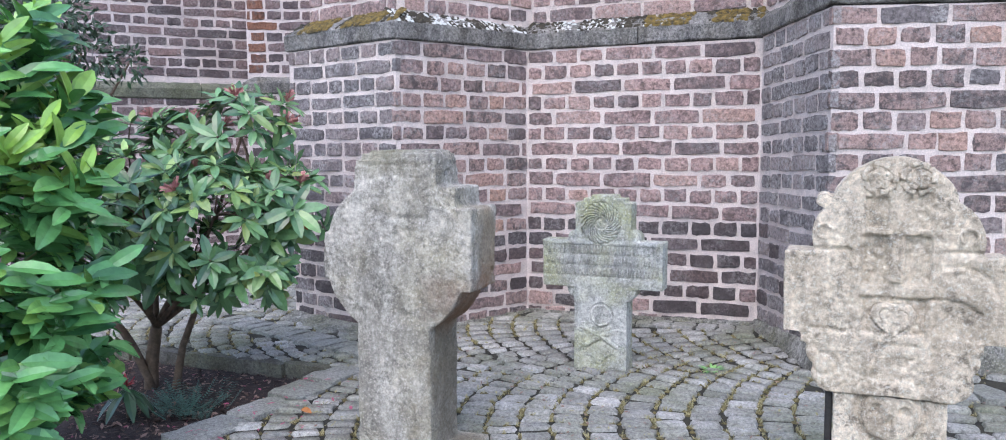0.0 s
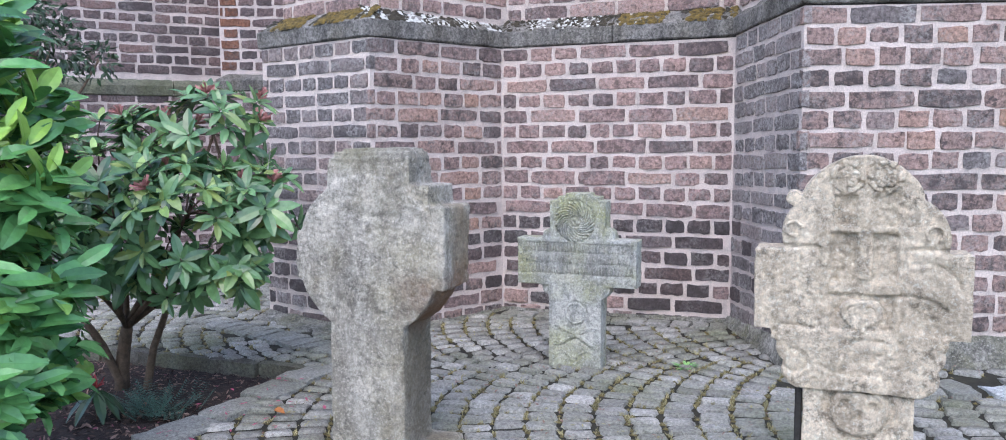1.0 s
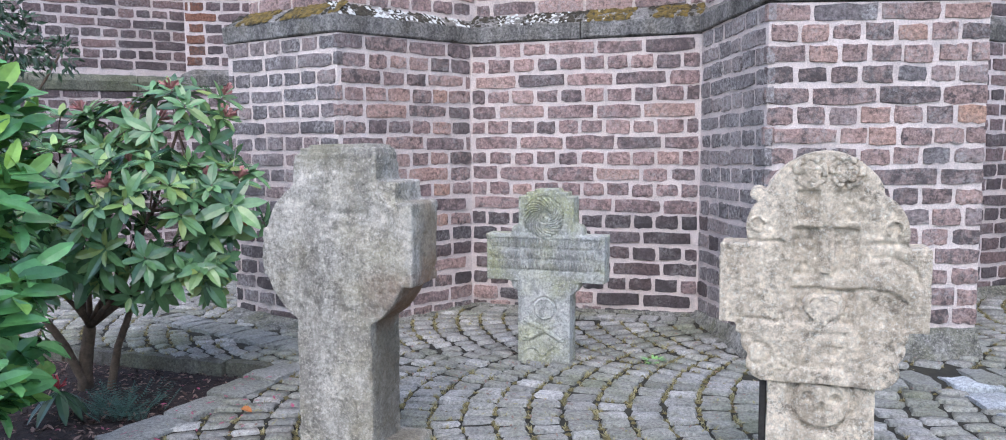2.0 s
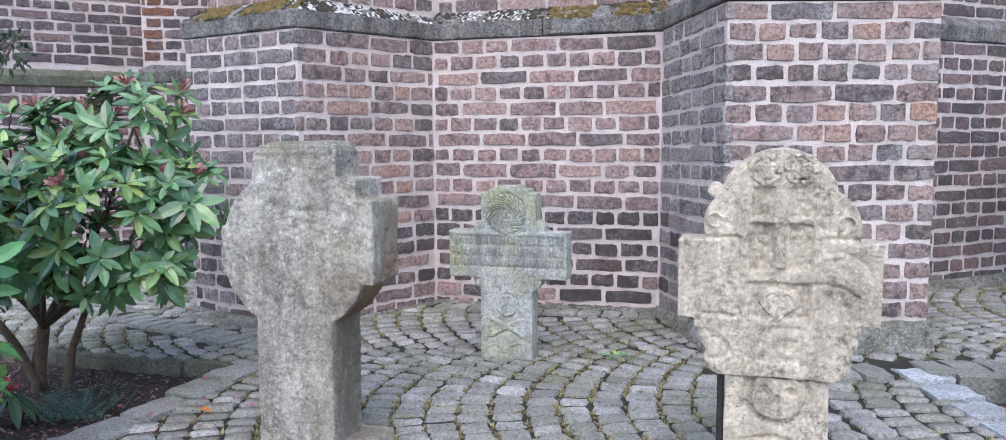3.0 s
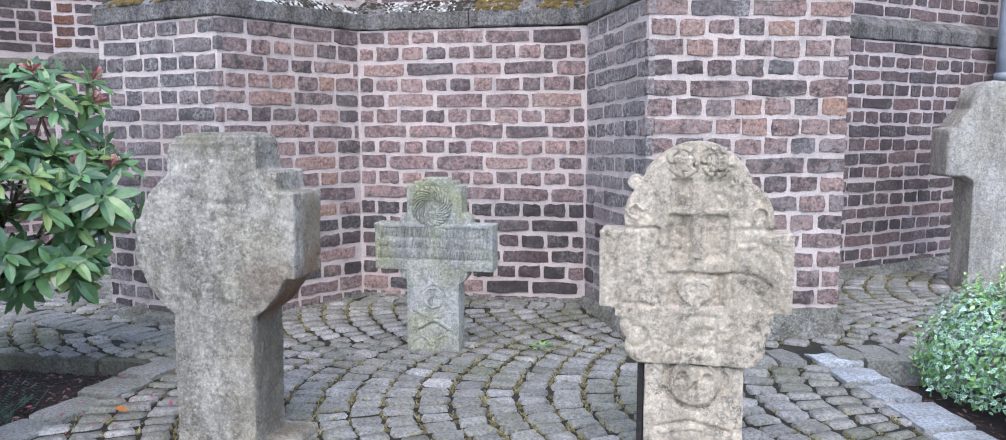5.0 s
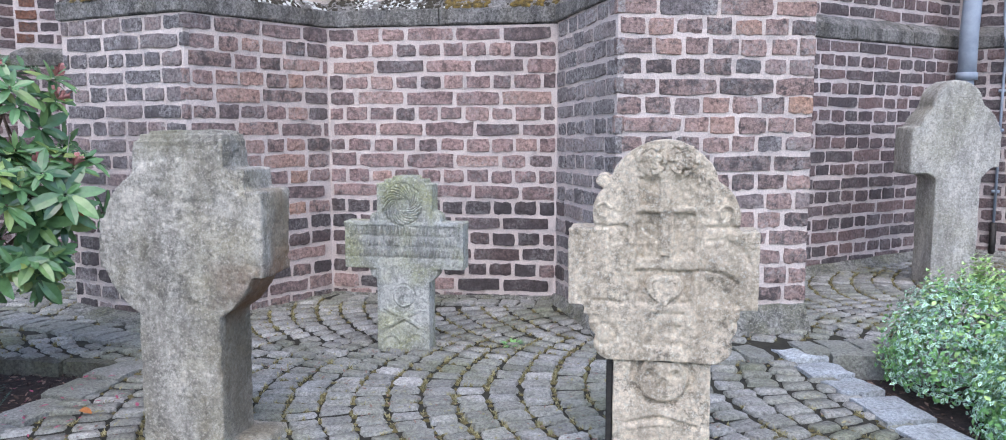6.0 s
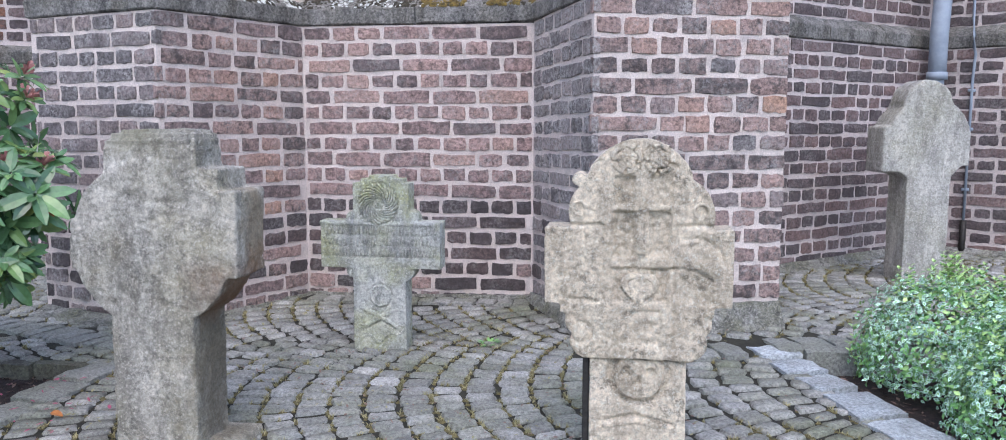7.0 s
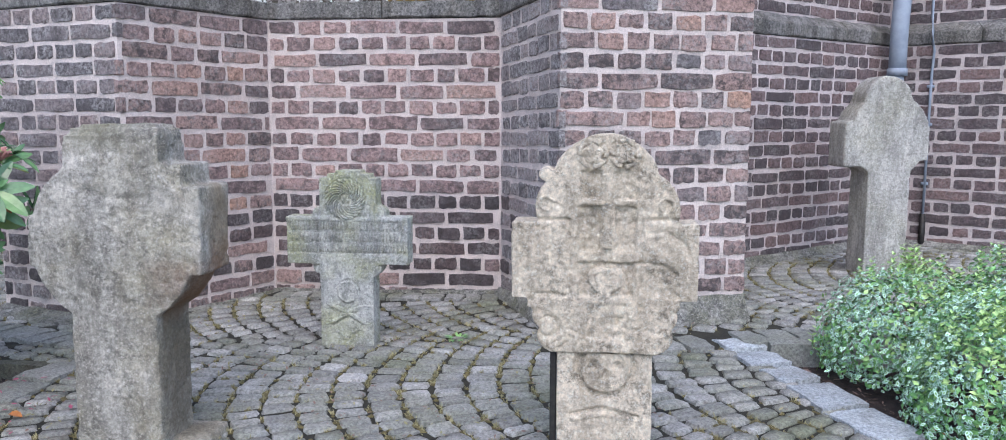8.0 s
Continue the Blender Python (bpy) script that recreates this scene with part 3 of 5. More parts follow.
for h in (0.45, 0.86, 1.12):
    tube("clip", [(-0.022, 0.004, h), (0.022, 0.004, h)], 0.011, zinc, cable)


# ---- stone crosses ----
def cyl(bm, x, z, r, y0, y1, seg=36):
    """A disc that stands upright, its axis along y."""
    ring = [[bm.verts.new((x + r * math.cos(2 * math.pi * k / seg), y, z + r * math.sin(2 * math.pi * k / seg))) for k in range(seg)] for y in (y0, y1)]
    for k in range(seg):
        bm.faces.new((ring[0][k], ring[0][(k + 1) % seg], ring[1][(k + 1) % seg], ring[1][k]))
    bm.faces.new(list(reversed(ring[0])))
    bm.faces.new(ring[1])


def step(a, b, v):
    t = max(0.0, min(1.0, (v - a) / (b - a)))
    return t * t * (3 - 2 * t)


def panel(x, z, x0, x1, z0, z1, e=0.004):
    """1 inside a rectangle, falling to 0 over its edge."""
    return step(-e, e, x - x0) * step(-e, e, x1 - x) * step(-e, e, z - z0) * step(-e, e, z1 - z)


def groove(x, z, pts, w):
    """1 on a line through points, 0 at the half width w."""
    best = 9.0
    for (ax, az), (bx, bz) in zip(pts, pts[1:]):
        dx, dz = bx - ax, bz - az
        t = max(0.0, min(1.0, ((x - ax) * dx + (z - az) * dz) / (dx * dx + dz * dz)))
        best = min(best, math.hypot(x - ax - t * dx, z - az - t * dz))
    return 1 - step(0.0, w, best)


def carved(name, bm, voxel, soften, rough, mat, parent=None, label="", seed=0.0, recess=None):
    """Fuses overlapping solids into one stone, rounds its edges, carves its front and roughens it."""
    bmesh.ops.recalc_face_normals(bm, faces=bm.faces)
    me = bpy.data.meshes.new(name)
    bm.to_mesh(me)
    bm.free()
    tmp = new("tmp", me)
    mod = tmp.modifiers.new("fuse", "REMESH")
    mod.mode, mod.voxel_size = "VOXEL", voxel
    if soften:
        sm = tmp.modifiers.new("soften", "SMOOTH")
        sm.factor, sm.iterations = 0.5, soften
    bpy.context.view_layer.update()
    out = bpy.data.meshes.new_from_object(tmp.evaluated_get(bpy.context.evaluated_depsgraph_get()))
    bpy.data.objects.remove(tmp)
    out.name = name
    off = Vector((seed, seed * 1.7, 0))
    co = [v.co.copy() for v in out.vertices]
    no = [v.normal.copy() for v in out.vertices]
    for v, c, n in zip(out.vertices, co, no):
        p = c + off
        h = noise.noise(p * 7) * 1.0 + noise.noise(p * 19) * 0.55 + noise.noise(p * 48) * 0.32
        pit = max(0.0, noise.noise(p * 33 + Vector((5, 5, 5))) - 0.32)
        v.co = c + n * (rough * h - rough * 2.2 * pit)
        if recess and n.y < -0.6:
            v.co.y += recess(c.x, c.z) * (1 + 0.5 * noise.noise(p * 30))
    out.materials.clear()
    out.materials.append(mat)
    out.polygons.foreach_set("use_smooth", [True] * len(out.polygons))
    return part(name, out, mat, parent, label)


def relief(name, bm, mat, parent, label=""):
    bmesh.ops.recalc_face_normals(bm, faces=bm.faces)
    bmesh.ops.subdivide_edges(bm, edges=bm.edges, cuts=1, use_grid_fill=True)
    for v in bm.verts:
        worn = (0.48 if parent.location.x > 1 else 0.66) + 0.70 * noise.noise(v.co * 24 + Vector((parent.location.x, 0, 0)))
        q = v.co.copy()
        v.co.x += 0.003 * noise.noise(q * 60)
        v.co.z += 0.003 * noise.noise(q * 60 + Vector((9, 0, 0)))
        if v.co.y < 0.012:
            v.co.y = 0.012 + (v.co.y - 0.012) * max(0.08, worn) if name in ("skull", "bone") and parent.location.x > 1 else v.co.y * max(0.05, worn)
    return part(name, bm, mat, parent, label, smooth=True)


def ridge(bm, pts, w, y, h, closed=False):
    """A raised, rounded band along points (x, z) on a face at depth y; it stands h proud toward -y."""
    sec = [(-0.5, 0.012), (-0.40, -h * 0.55), (-0.15, -h), (0.15, -h), (0.40, -h * 0.55), (0.5, 0.012)]
    if not closed and not isinstance(w, (list, tuple)):
        fine = [pts[0]]
        for (ax, az), (bx, bz) in zip(pts, pts[1:]):
            m = max(1, int(math.hypot(bx - ax, bz - az) / 0.012))
            fine += [(ax + (bx - ax) * q / m, az + (bz - az) * q / m) for q in range(1, m + 1)]
        pts = fine
    rows = []
    n = len(pts)
    for i, (x, z) in enumerate(pts):
        a = pts[(i - 1) % n] if closed else pts[max(i - 1, 0)]
        b = pts[(i + 1) % n] if closed else pts[min(i + 1, n - 1)]
        dx, dz = b[0] - a[0], b[1] - a[1]
        q = math.hypot(dx, dz) or 1
        ww = w[i] if isinstance(w, (list, tuple)) else w
        rows.append([bm.verts.new((x - dz / q * s * ww, y + d, z + dx / q * s * ww)) for s, d in sec])
    for i in range(n if closed else n - 1):
        r0, r1 = rows[i], rows[(i + 1) % n]
        for k in range(len(sec) - 1):
            bm.faces.new((r0[k], r0[k + 1], r1[k + 1], r1[k]))
    if not closed:
        bm.faces.new(list(reversed(rows[0])))
        bm.faces.new(rows[-1])


def arc(x, z, r, a0, a1, n=14, squash=1.0):
    return [(x + r * math.cos(radians(a0 + (a1 - a0) * i / n)), z + r * squash * math.sin(radians(a0 + (a1 - a0) * i / n))) for i in range(n + 1)]


# the broad grey cross, its one arm worn to a round shoulder
bm = bmesh.new()
box(bm, (0.172, -2.0, -0.45), (0.440, -1.80, 0.55))
box(bm, (0.168, -1.995, 0.50), (0.468, -1.835, 0.815))
box(bm, (0.172, -1.992, 0.78), (0.466, -1.837, 0.840))
box(bm, (0.190, -1.984, 0.78), (0.460, -1.840, 0.858))
box(bm, (0.215, -1.970, 0.78), (0.448, -1.850, 0.869))
cyl(bm, 0.308, 0.525, 0.258, -2.000, -1.81, 44)
box(bm, (0.046, -1.996, 0.445), (0.30, -1.815, 0.605))
box(bm, (0.110, -1.994, 0.37), (0.34, -1.815, 0.68))
box(bm, (0.40, -1.992, 0.430), (0.582, -1.795, 0.690))
box(bm, (0.36, -1.985, 0.60), (0.530, -1.80, 0.758))
box(bm, (0.40, -1.985, 0.36), (0.485, -1.81, 0.46))


def grey_recess(x, z):
    """Shallow flaking and a worn arris beside the broken arm."""
    chip = max(0.0, noise.noise(Vector((x * 22, 3.0, z * 16)))) * 0.006
    return chip + 0.004 * groove(x, z, [(0.16, 0.70), (0.27, 0.66), (0.42, 0.655)], 0.02)


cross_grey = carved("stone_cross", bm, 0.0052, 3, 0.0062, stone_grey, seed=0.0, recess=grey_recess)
tagged(cross_grey, "weathered grey sandstone cross with one arm worn round, set in cobbles", "stone cross")
cross_grey["group"] = "grave crosses"

# a low rough footing stone under it
bm = bmesh.new()
box(bm, (0.36, -1.97, -0.4), (0.55, -1.76, -0.095))
footing = carved("footing_stone", bm, 0.012, 5, 0.008, stone_grey, seed=3.0)
tagged(footing, "rough grey footing stone beside the worn cross", "stone")

# the small greenish cross with a whirling sun
SX, SY = 0.697, -0.93
small = new("stone_cross")
small.location = (SX, SY, -0.07)
tagged(small, "small green-stained sandstone cross with carved sun wheel and crossbones", "stone cross", "grave crosses")
bm = bmesh.new()
box(bm, (-0.122, 0, -0.25), (0.108, 0.10, 0.42))
box(bm, (-0.118, 0, 0.30), (0.124, 0.10, 0.712))
box(bm, (-0.085, 0, 0.30), (0.092, 0.10, 0.730))
box(bm, (-0.045, 0, 0.30), (0.052, 0.10, 0.744))
box(bm, (-0.265, 0, 0.350), (0.257, 0.10, 0.532))
box(bm, (-0.266, -0.003, 0.534), (0.258, 0.10, 0.549))
for x, z in ((-0.122, 0.560), (0.126, 0.562), (-0.122, 0.338), (0.112, 0.336)):
    cyl(bm, x, z, 0.033, 0.006, 0.094, 20)


def small_recess(x, z):
    """Sunken ground of the sun wheel, of the letters and of the bones."""
    d = 0.006 * (1 - step(0.086, 0.092, math.hypot(x + 0.007, z - 0.625))) + 0.004 * panel(x, z, -0.245, 0.24, 0.395, 0.53)
    d += 0.006 * groove(x, z, [(-0.085, 0.085), (-0.004, 0.125), (0.078, 0.085)], 0.012) + 0.005 * groove(x, z, arc(-0.004, 0.231, 0.050, 0, 360, 24), 0.008)
    return d


body = carved("body", bm, 0.0045, 2, 0.0022, stone_green, small, seed=9.0, recess=small_recess)
for k in range(22):
    bm = bmesh.new()
    a = 360 * k / 22
    pts, ws = [], []
    for i in range(7):
        f = i / 6
        r = 0.034 + 0.050 * f
        ang = radians(a + 62 * f)
        pts.append((-0.007 + r * math.cos(ang), 0.625 + r * math.sin(ang)))
        ws.append(0.006 + 0.007 * f)
    ridge(bm, pts, ws, 0.0, 0.009)
    relief("sun_ray", bm, stone_green, small)
bm = bmesh.new()
ridge(bm, arc(-0.007, 0.625, 0.030, 0, 360, 20)[:-1], 0.007, 0.0, 0.005, True)
for x, z, w in ((-0.007, 0.632, 0.012), (-0.015, 0.618, 0.008), (0.002, 0.618, 0.008)):
    ridge(bm, [(x, z - 0.008), (x, z + 0.008)], w, 0.0, 0.005)
relief("sun_face", bm, stone_green, small)
r = random.Random(4)
for row, (z, x0, x1) in enumerate(((0.512, -0.235, 0.235), (0.465, -0.245, 0.235), (0.418, -0.24, 0.225))):
    x = x0
    while x < x1:
        w = r.choice((0.020, 0.022, 0.024, 0.017))
        bm = bmesh.new()
        ridge(bm, [(x + 0.003, z - 0.017), (x + 0.003, z + 0.017)], 0.0055, 0.0025, 0.008)
        ridge(bm, [(x + w - 0.003, z - 0.017), (x + w - 0.003, z + 0.017)], 0.0055, 0.0025, 0.008)
        relief("inscription_bar", bm, stone_green, small)
        x += w + 0.008
bm = bmesh.new()
ridge(bm, arc(-0.004, 0.231, 0.042, 0, 360, 28)[:-1], 0.009, 0.0, 0.006, True)
relief("medallion", bm, stone_green, small)
bm = bmesh.new()
ridge(bm, [(-0.022, 0.216), (-0.004, 0.250), (0.014, 0.216)], 0.007, 0.0, 0.005, True)
ridge(bm, [(-0.012, 0.224), (0.004, 0.224)], 0.005, 0.0, 0.004)
relief("medallion_sign", bm, stone_green, small)
for sgn in (1, -1):
    bm = bmesh.new()
    ridge(bm, [(-0.004 - 0.078 * sgn, 0.094), (-0.004, 0.142), (-0.004 + 0.078 * sgn, 0.176)], 0.022, 0.0, 0.006)
    for ex, ez in ((-0.082, 0.088), (0.082, 0.180)):
        for q in (-0.012, 0.012):
            ridge(bm, arc(-0.004 + ex * sgn - q * 0.4 * sgn, ez + q, 0.008, 0, 330, 8), 0.012, 0.0, 0.007)
    relief("bone", bm, stone_green, small, "carved bone of the crossbones")
bm = bmesh.new()
ridge(bm, arc(-0.06, 0.02, 0.04, 10, 170, 8), 0.012, 0.0, 0.005)
ridge(bm, arc(0.05, 0.02, 0.05, 10, 170, 8), 0.012, 0.0, 0.005)
relief("foot_carving", bm, stone_green, small)

# the pale carved cross with a round head
CX, CY = 1.755, -2.0
pale = new("stone_cross")
pale.location = (CX, CY, -0.12)
tagged(pale, "pale carved sandstone cross with roses, a heart and a skull", "stone cross", "grave crosses")
H = 0.12
bm = bmesh.new()
cyl(bm, -0.002, 0.70 + H, 0.150, 0.0, 0.13, 40)
box(bm, (-0.150, 0.0, 0.55 + H), (0.148, 0.13, 0.72 + H))
cyl(bm, -0.096, 0.648 + H, 0.098, 0.002, 0.128, 30)
cyl(bm, 0.102, 0.646 + H, 0.100, 0.002, 0.128, 30)
box(bm, (-0.186, 0.004, 0.59 + H), (0.19, 0.126, 0.66 + H))
cyl(bm, -0.168, 0.738 + H, 0.018, 0.004, 0.126, 18)
box(bm, (-0.259, 0.0, 0.392 + H), (0.252, 0.13, 0.606 + H))
box(bm, (-0.215, 0.0, 0.365 + H), (0.205, 0.13, 0.55 + H))
box(bm, (-0.15, 0.0, 0.238 + H), (0.15, 0.13, 0.45 + H))
for x, z, rr in ((-0.160, 0.345, 0.042), (-0.140, 0.285, 0.046), (0.158, 0.345, 0.042), (0.142, 0.288, 0.046)):
    cyl(bm, x, z + H, rr, 0.002, 0.128, 22)


def pale_recess(x, z):
    """Sunken panels round the raised cross, a framed heart, side panels and worn lines."""
    d = 0.009 * (panel(x, z, -0.068, -0.013, 0.79, 0.868) + 0.6 * panel(x, z, 0.024, 0.085, 0.79, 0.868))
    d += 0.010 * (panel(x, z, -0.072, -0.012, 0.645, 0.772) + panel(x, z, 0.026, 0.084, 0.645, 0.772))
    d += 0.008 * panel(x, z, -0.070, 0.078, 0.522, 0.612) + 0.009 * panel(x, z, 0.112, 0.195, 0.525, 0.606, 0.016)
    d += 0.007 * groove(x, z, [(-0.075, 0.612), (-0.01, 0.616), (0.05, 0.610), (0.11, 0.618), (0.165, 0.608), (0.195, 0.585)], 0.007)
    d += 0.006 * groove(x, z, [(-0.205, 0.733), (-0.10, 0.734)], 0.008) + 0.006 * groove(x, z, [(0.112, 0.735), (0.205, 0.736)], 0.008)
    d += 0.004 * groove(x, z, [(0.115, 0.697), (0.165, 0.702), (0.215, 0.672), (0.232, 0.63)], 0.007)
    d += 0.003 * (groove(x, z, [(-0.10, 0.73), (-0.098, 0.53)], 0.010) + groove(x, z, [(-0.15, 0.73), (-0.15, 0.53)], 0.008) + groove(x, z, [(-0.235, 0.71), (-0.23, 0.52)], 0.012))
    d += 0.004 * groove(x, z, [(0.096, 0.73), (0.094, 0.40)], 0.012) + 0.005 * groove(x, z, [(-0.19, 0.525), (-0.11, 0.522)], 0.010)
    d += 0.005 * panel(x, z, -0.045, 0.06, 0.40, 0.50) + 0.005 * groove(x, z, arc(-0.155, 0.43, 0.030, 0, 360, 16), 0.009)
    rough = max(0.0, noise.noise(Vector((x * 60, 1.0, z * 60))) + 0.15) * max(0.0, noise.noise(Vector((x * 9, 4.0, z * 9))) + 0.35)
    return 1.25 * d + 0.010 * rough


head = carved("head", bm, 0.0042, 2, 0.0036, stone_pale, pale, seed=17.0, recess=pale_recess)
bm = bmesh.new()
box(bm, (-0.130, 0.012, -0.3), (0.136, 0.135, 0.236 + H))


def shaft_recess(x, z):
    q = math.hypot(x - 0.005, (z - 0.308) * 1.05)
    d = 0.007 * (1 - step(0.004, 0.014, abs(q - 0.080))) + 0.008 * (1 - step(0.008, 0.018, math.hypot(x + 0.028, z - 0.322))) + 0.008 * (1 - step(0.008, 0.018, math.hypot(x - 0.040, z - 0.318)))
    d += 0.007 * groove(x, z, [(0.000, 0.285), (0.008, 0.305), (0.012, 0.285)], 0.008) + 0.006 * groove(x, z, [(-0.04, 0.24), (0.0, 0.232), (0.045, 0.242)], 0.008)
    return 1.4 * d + 0.009 * groove(x, z, [(-0.09, 0.175), (0.0, 0.197), (0.10, 0.172)], 0.009)


shaft = carved("shaft", bm, 0.0045, 2, 0.0032, stone_pale, pale, seed=21.0, recess=shaft_recess)


def on_pale(name, makers, label="", y=0.0):
    bm = bmesh.new()
    for pts, w, h, closed in makers:
        ridge(bm, pts, w, y, h, closed)
    return relief(name, bm, stone_pale, pale, label)


for x in (-0.037, 0.050):
    z = 0.795 + H
    petals = [(arc(x + 0.016 * math.cos(radians(k * 72 + 20)), z + 0.016 * math.sin(radians(k * 72 + 20)), 0.007, 0, 360, 9)[:-1], 0.015, 0.009, True) for k in range(5)]
    collar = [(arc(x, z, 0.035, k * 72 - 16, k * 72 + 40, 6), 0.016, 0.009, False) for k in range(5)]
    on_pale("rose", petals + collar + [(arc(x, z, 0.003, 0, 360, 7)[:-1], 0.010, 0.013, True)], "carved five-petalled rose")
on_pale("carved_cross", [([(0.006, 0.862), (0.006, 0.655)], 0.026, 0.005, False), ([(-0.065, 0.784), (0.006, 0.779), (0.082, 0.784)], 0.015, 0.005, False)], "raised cross in a panel")
heart = [(0.004 + 0.042 * math.sin(t) ** 3, 0.563 + 0.040 * (0.8125 * math.cos(t) - 0.3125 * math.cos(2 * t) - 0.125 * math.cos(3 * t) - 0.0625 * math.cos(4 * t))) for t in [2 * math.pi * i / 26 for i in range(26)]]
on_pale("heart", [(heart, 0.020, 0.009, True), ([(0.004 + (x - 0.004) * 0.5, 0.560 + (z - 0.563) * 0.5) for x, z in heart], 0.030, 0.010, True), ([(0.004, 0.585), (0.004, 0.545)], 0.022, 0.010, False), ([(-0.008, 0.595), (0.016, 0.595)], 0.010, 0.008, False)], "carved heart")
on_pale("scroll", [(arc(-0.165, 0.66 + H, 0.018, 0, 300, 10), 0.009, 0.007, False)])
on_pale("scroll", [(arc(0.165, 0.655 + H, 0.020, 240, -60, 10), 0.009, 0.007, False)])
bm = bmesh.new()
ridge(bm, arc(0.005, 0.308, 0.062, -40, 220, 22), 0.012, 0.013, 0.005)
relief("skull", bm, stone_pale, pale, "carved skull on the shaft")
bm = bmesh.new()
ridge(bm, [(-0.09, 0.160), (0.0, 0.182), (0.10, 0.158)], 0.018, 0.013, 0.006)
relief("bone", bm, stone_pale, pale)
bm = bmesh.new()
box(bm, (-0.150, 0.02, -0.2), (-0.132, 0.05, 0.245 + H), 0.003)
part("iron_bar", bm, iron, pale, "dark iron supporting bar")

# the tall cross by the downpipe
bm = bmesh.new()
box(bm, (-0.030, 0, -0.3), (0.222, 0.20, 0.75))
box(bm, (-0.178, 0, 0.622), (0.10, 0.20, 0.882))
box(bm, (0.0, 0.0, 0.66), (0.326, 0.20, 0.83))
cyl(bm, 0.088, 0.800, 0.238, 0.0, 0.20, 40)
cyl(bm, 0.075, 1.000, 0.136, 0.0, 0.19, 36)
box(bm, (-0.058, 0.0, 0.85), (0.206, 0.19, 1.0))
box(bm, (-0.105, 0.02, 0.85), (0.05, 0.19, 0.918))
box(bm, (-0.078, 0.03, 0.89), (0.05, 0.18, 0.975))
tall = carved("stone_cross", bm, 0.010, 4, 0.005, stone_back, seed=31.0)
tall.matrix_world = pose(3.30, 0.62, 0, 0, 0, 11)
tagged(tall, "tall plain sandstone cross with a rounded head behind the hedge", "stone cross", "grave crosses")


# ---- kerbs ----
def slab(name, cx, cy, lx, ly, h, angle, mat, lift=0.012, seed=0, parent=None):
    r = random.Random(seed)
    bm = bmesh.new()
    n = 5
    top = []
    for j in range(n):
        for i in range(n):
            u, v = i / (n - 1) - 0.5, j / (n - 1) - 0.5
            edge = max(abs(u), abs(v)) == 0.5
            top.append(bm.verts.new((u * lx + r.uniform(-1, 1) * 0.009, v * ly + r.uniform(-1, 1) * 0.009, lift + r.uniform(-0.003, 0.003) - (0.003 if edge else 0) - (0.003 if abs(u) == abs(v) == 0.5 else 0))))
    for j in range(n - 1):
        for i in range(n - 1):
            bm.faces.new((top[j * n + i], top[j * n + i + 1], top[(j + 1) * n + i + 1], top[(j + 1) * n + i]))
    rim = [e for e in bm.edges if e.is_boundary]
    low = bmesh.ops.extrude_edge_only(bm, edges=rim)["geom"]
    for v in low:
        if isinstance(v, bmesh.types.BMVert):
            v.co.z = -h
            v.co.x *= 1.03
            v.co.y *= 1.03
    bmesh.ops.recalc_face_normals(bm, faces=bm.faces)
    ob = part(name, bm, mat, parent)
    ob.matrix_world = pose(cx, cy, ground_z(cx, cy), r.uniform(-0.8, 0.8), r.uniform(-0.8, 0.8), angle)
    return ob


def kerb_line(pts, width, mat, label, seed, lift=0.005):
    for i, (a, b) in enumerate(zip(pts, pts[1:])):
        d = math.hypot(b[0] - a[0], b[1] - a[1])
        ob = slab("kerb_stone", (a[0] + b[0]) / 2, (a[1] + b[1]) / 2, d - 0.016, width * (1 + 0.08 * math.sin(i * 2.3)), 0.13, math.degrees(math.atan2(b[1] - a[1], b[0] - a[0])), mat, lift, seed + i)
        tagged(ob, label, "kerb stone", "kerb stones")


KERB_L = [(-0.36, -1.17), (-0.40, -1.43), (-0.42, -1.64), (-0.445, -1.86), (-0.50, -2.14), (-0.60, -2.48), (-0.72, -2.86), (-0.86, -3.3), (-1.0, -3.75), (-1.15, -4.2), (-1.28, -4.6)]
KERB_R = [(2.315, -0.745), (2.365, -0.895), (2.425, -1.05), (2.50, -1.22), (2.585, -1.46), (2.68, -1.70), (2.78, -1.96), (2.88, -2.24), (2.99, -2.55), (3.11, -2.88), (3.23, -3.2), (3.36, -3.55), (3.49, -3.9), (3.62, -4.3)]
kerb_line(KERB_L, 0.17, kerb_brown, "worn grey stone kerb slab edging the flower bed", 100)
kerb_line(KERB_R, 0.17, kerb_mat, "blue-grey stone kerb slab edging the hedge bed", 200)
kerb_line([(2.44, -0.825), (2.70, -0.80), (3.05, -0.81), (3.5, -0.84), (3.95, -0.88)], 0.09, kerb_brown, "rough upright edging stone at the back of the hedge bed", 300, 0.02)
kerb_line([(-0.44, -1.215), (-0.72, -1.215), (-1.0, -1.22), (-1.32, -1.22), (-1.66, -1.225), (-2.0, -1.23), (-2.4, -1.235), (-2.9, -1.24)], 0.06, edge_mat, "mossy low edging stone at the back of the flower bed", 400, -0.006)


# ---- paving ----
def along(pts, y):
    for (x0, y0), (x1, y1) in zip(pts, pts[1:]):
        if y1 <= y <= y0:
            return x0 + (x1 - x0) * (y - y0) / (y1 - y0)
    return pts[0][0] if y > pts[0][1] else pts[-1][0]


def in_bed(x, y, grow=0.0):
    if y < -1.20 + grow and x < along(KERB_L, y) + 0.06 + grow:
        return True
    return y < -0.79 + grow and x > along(KERB_R, y) - 0.06 - grow


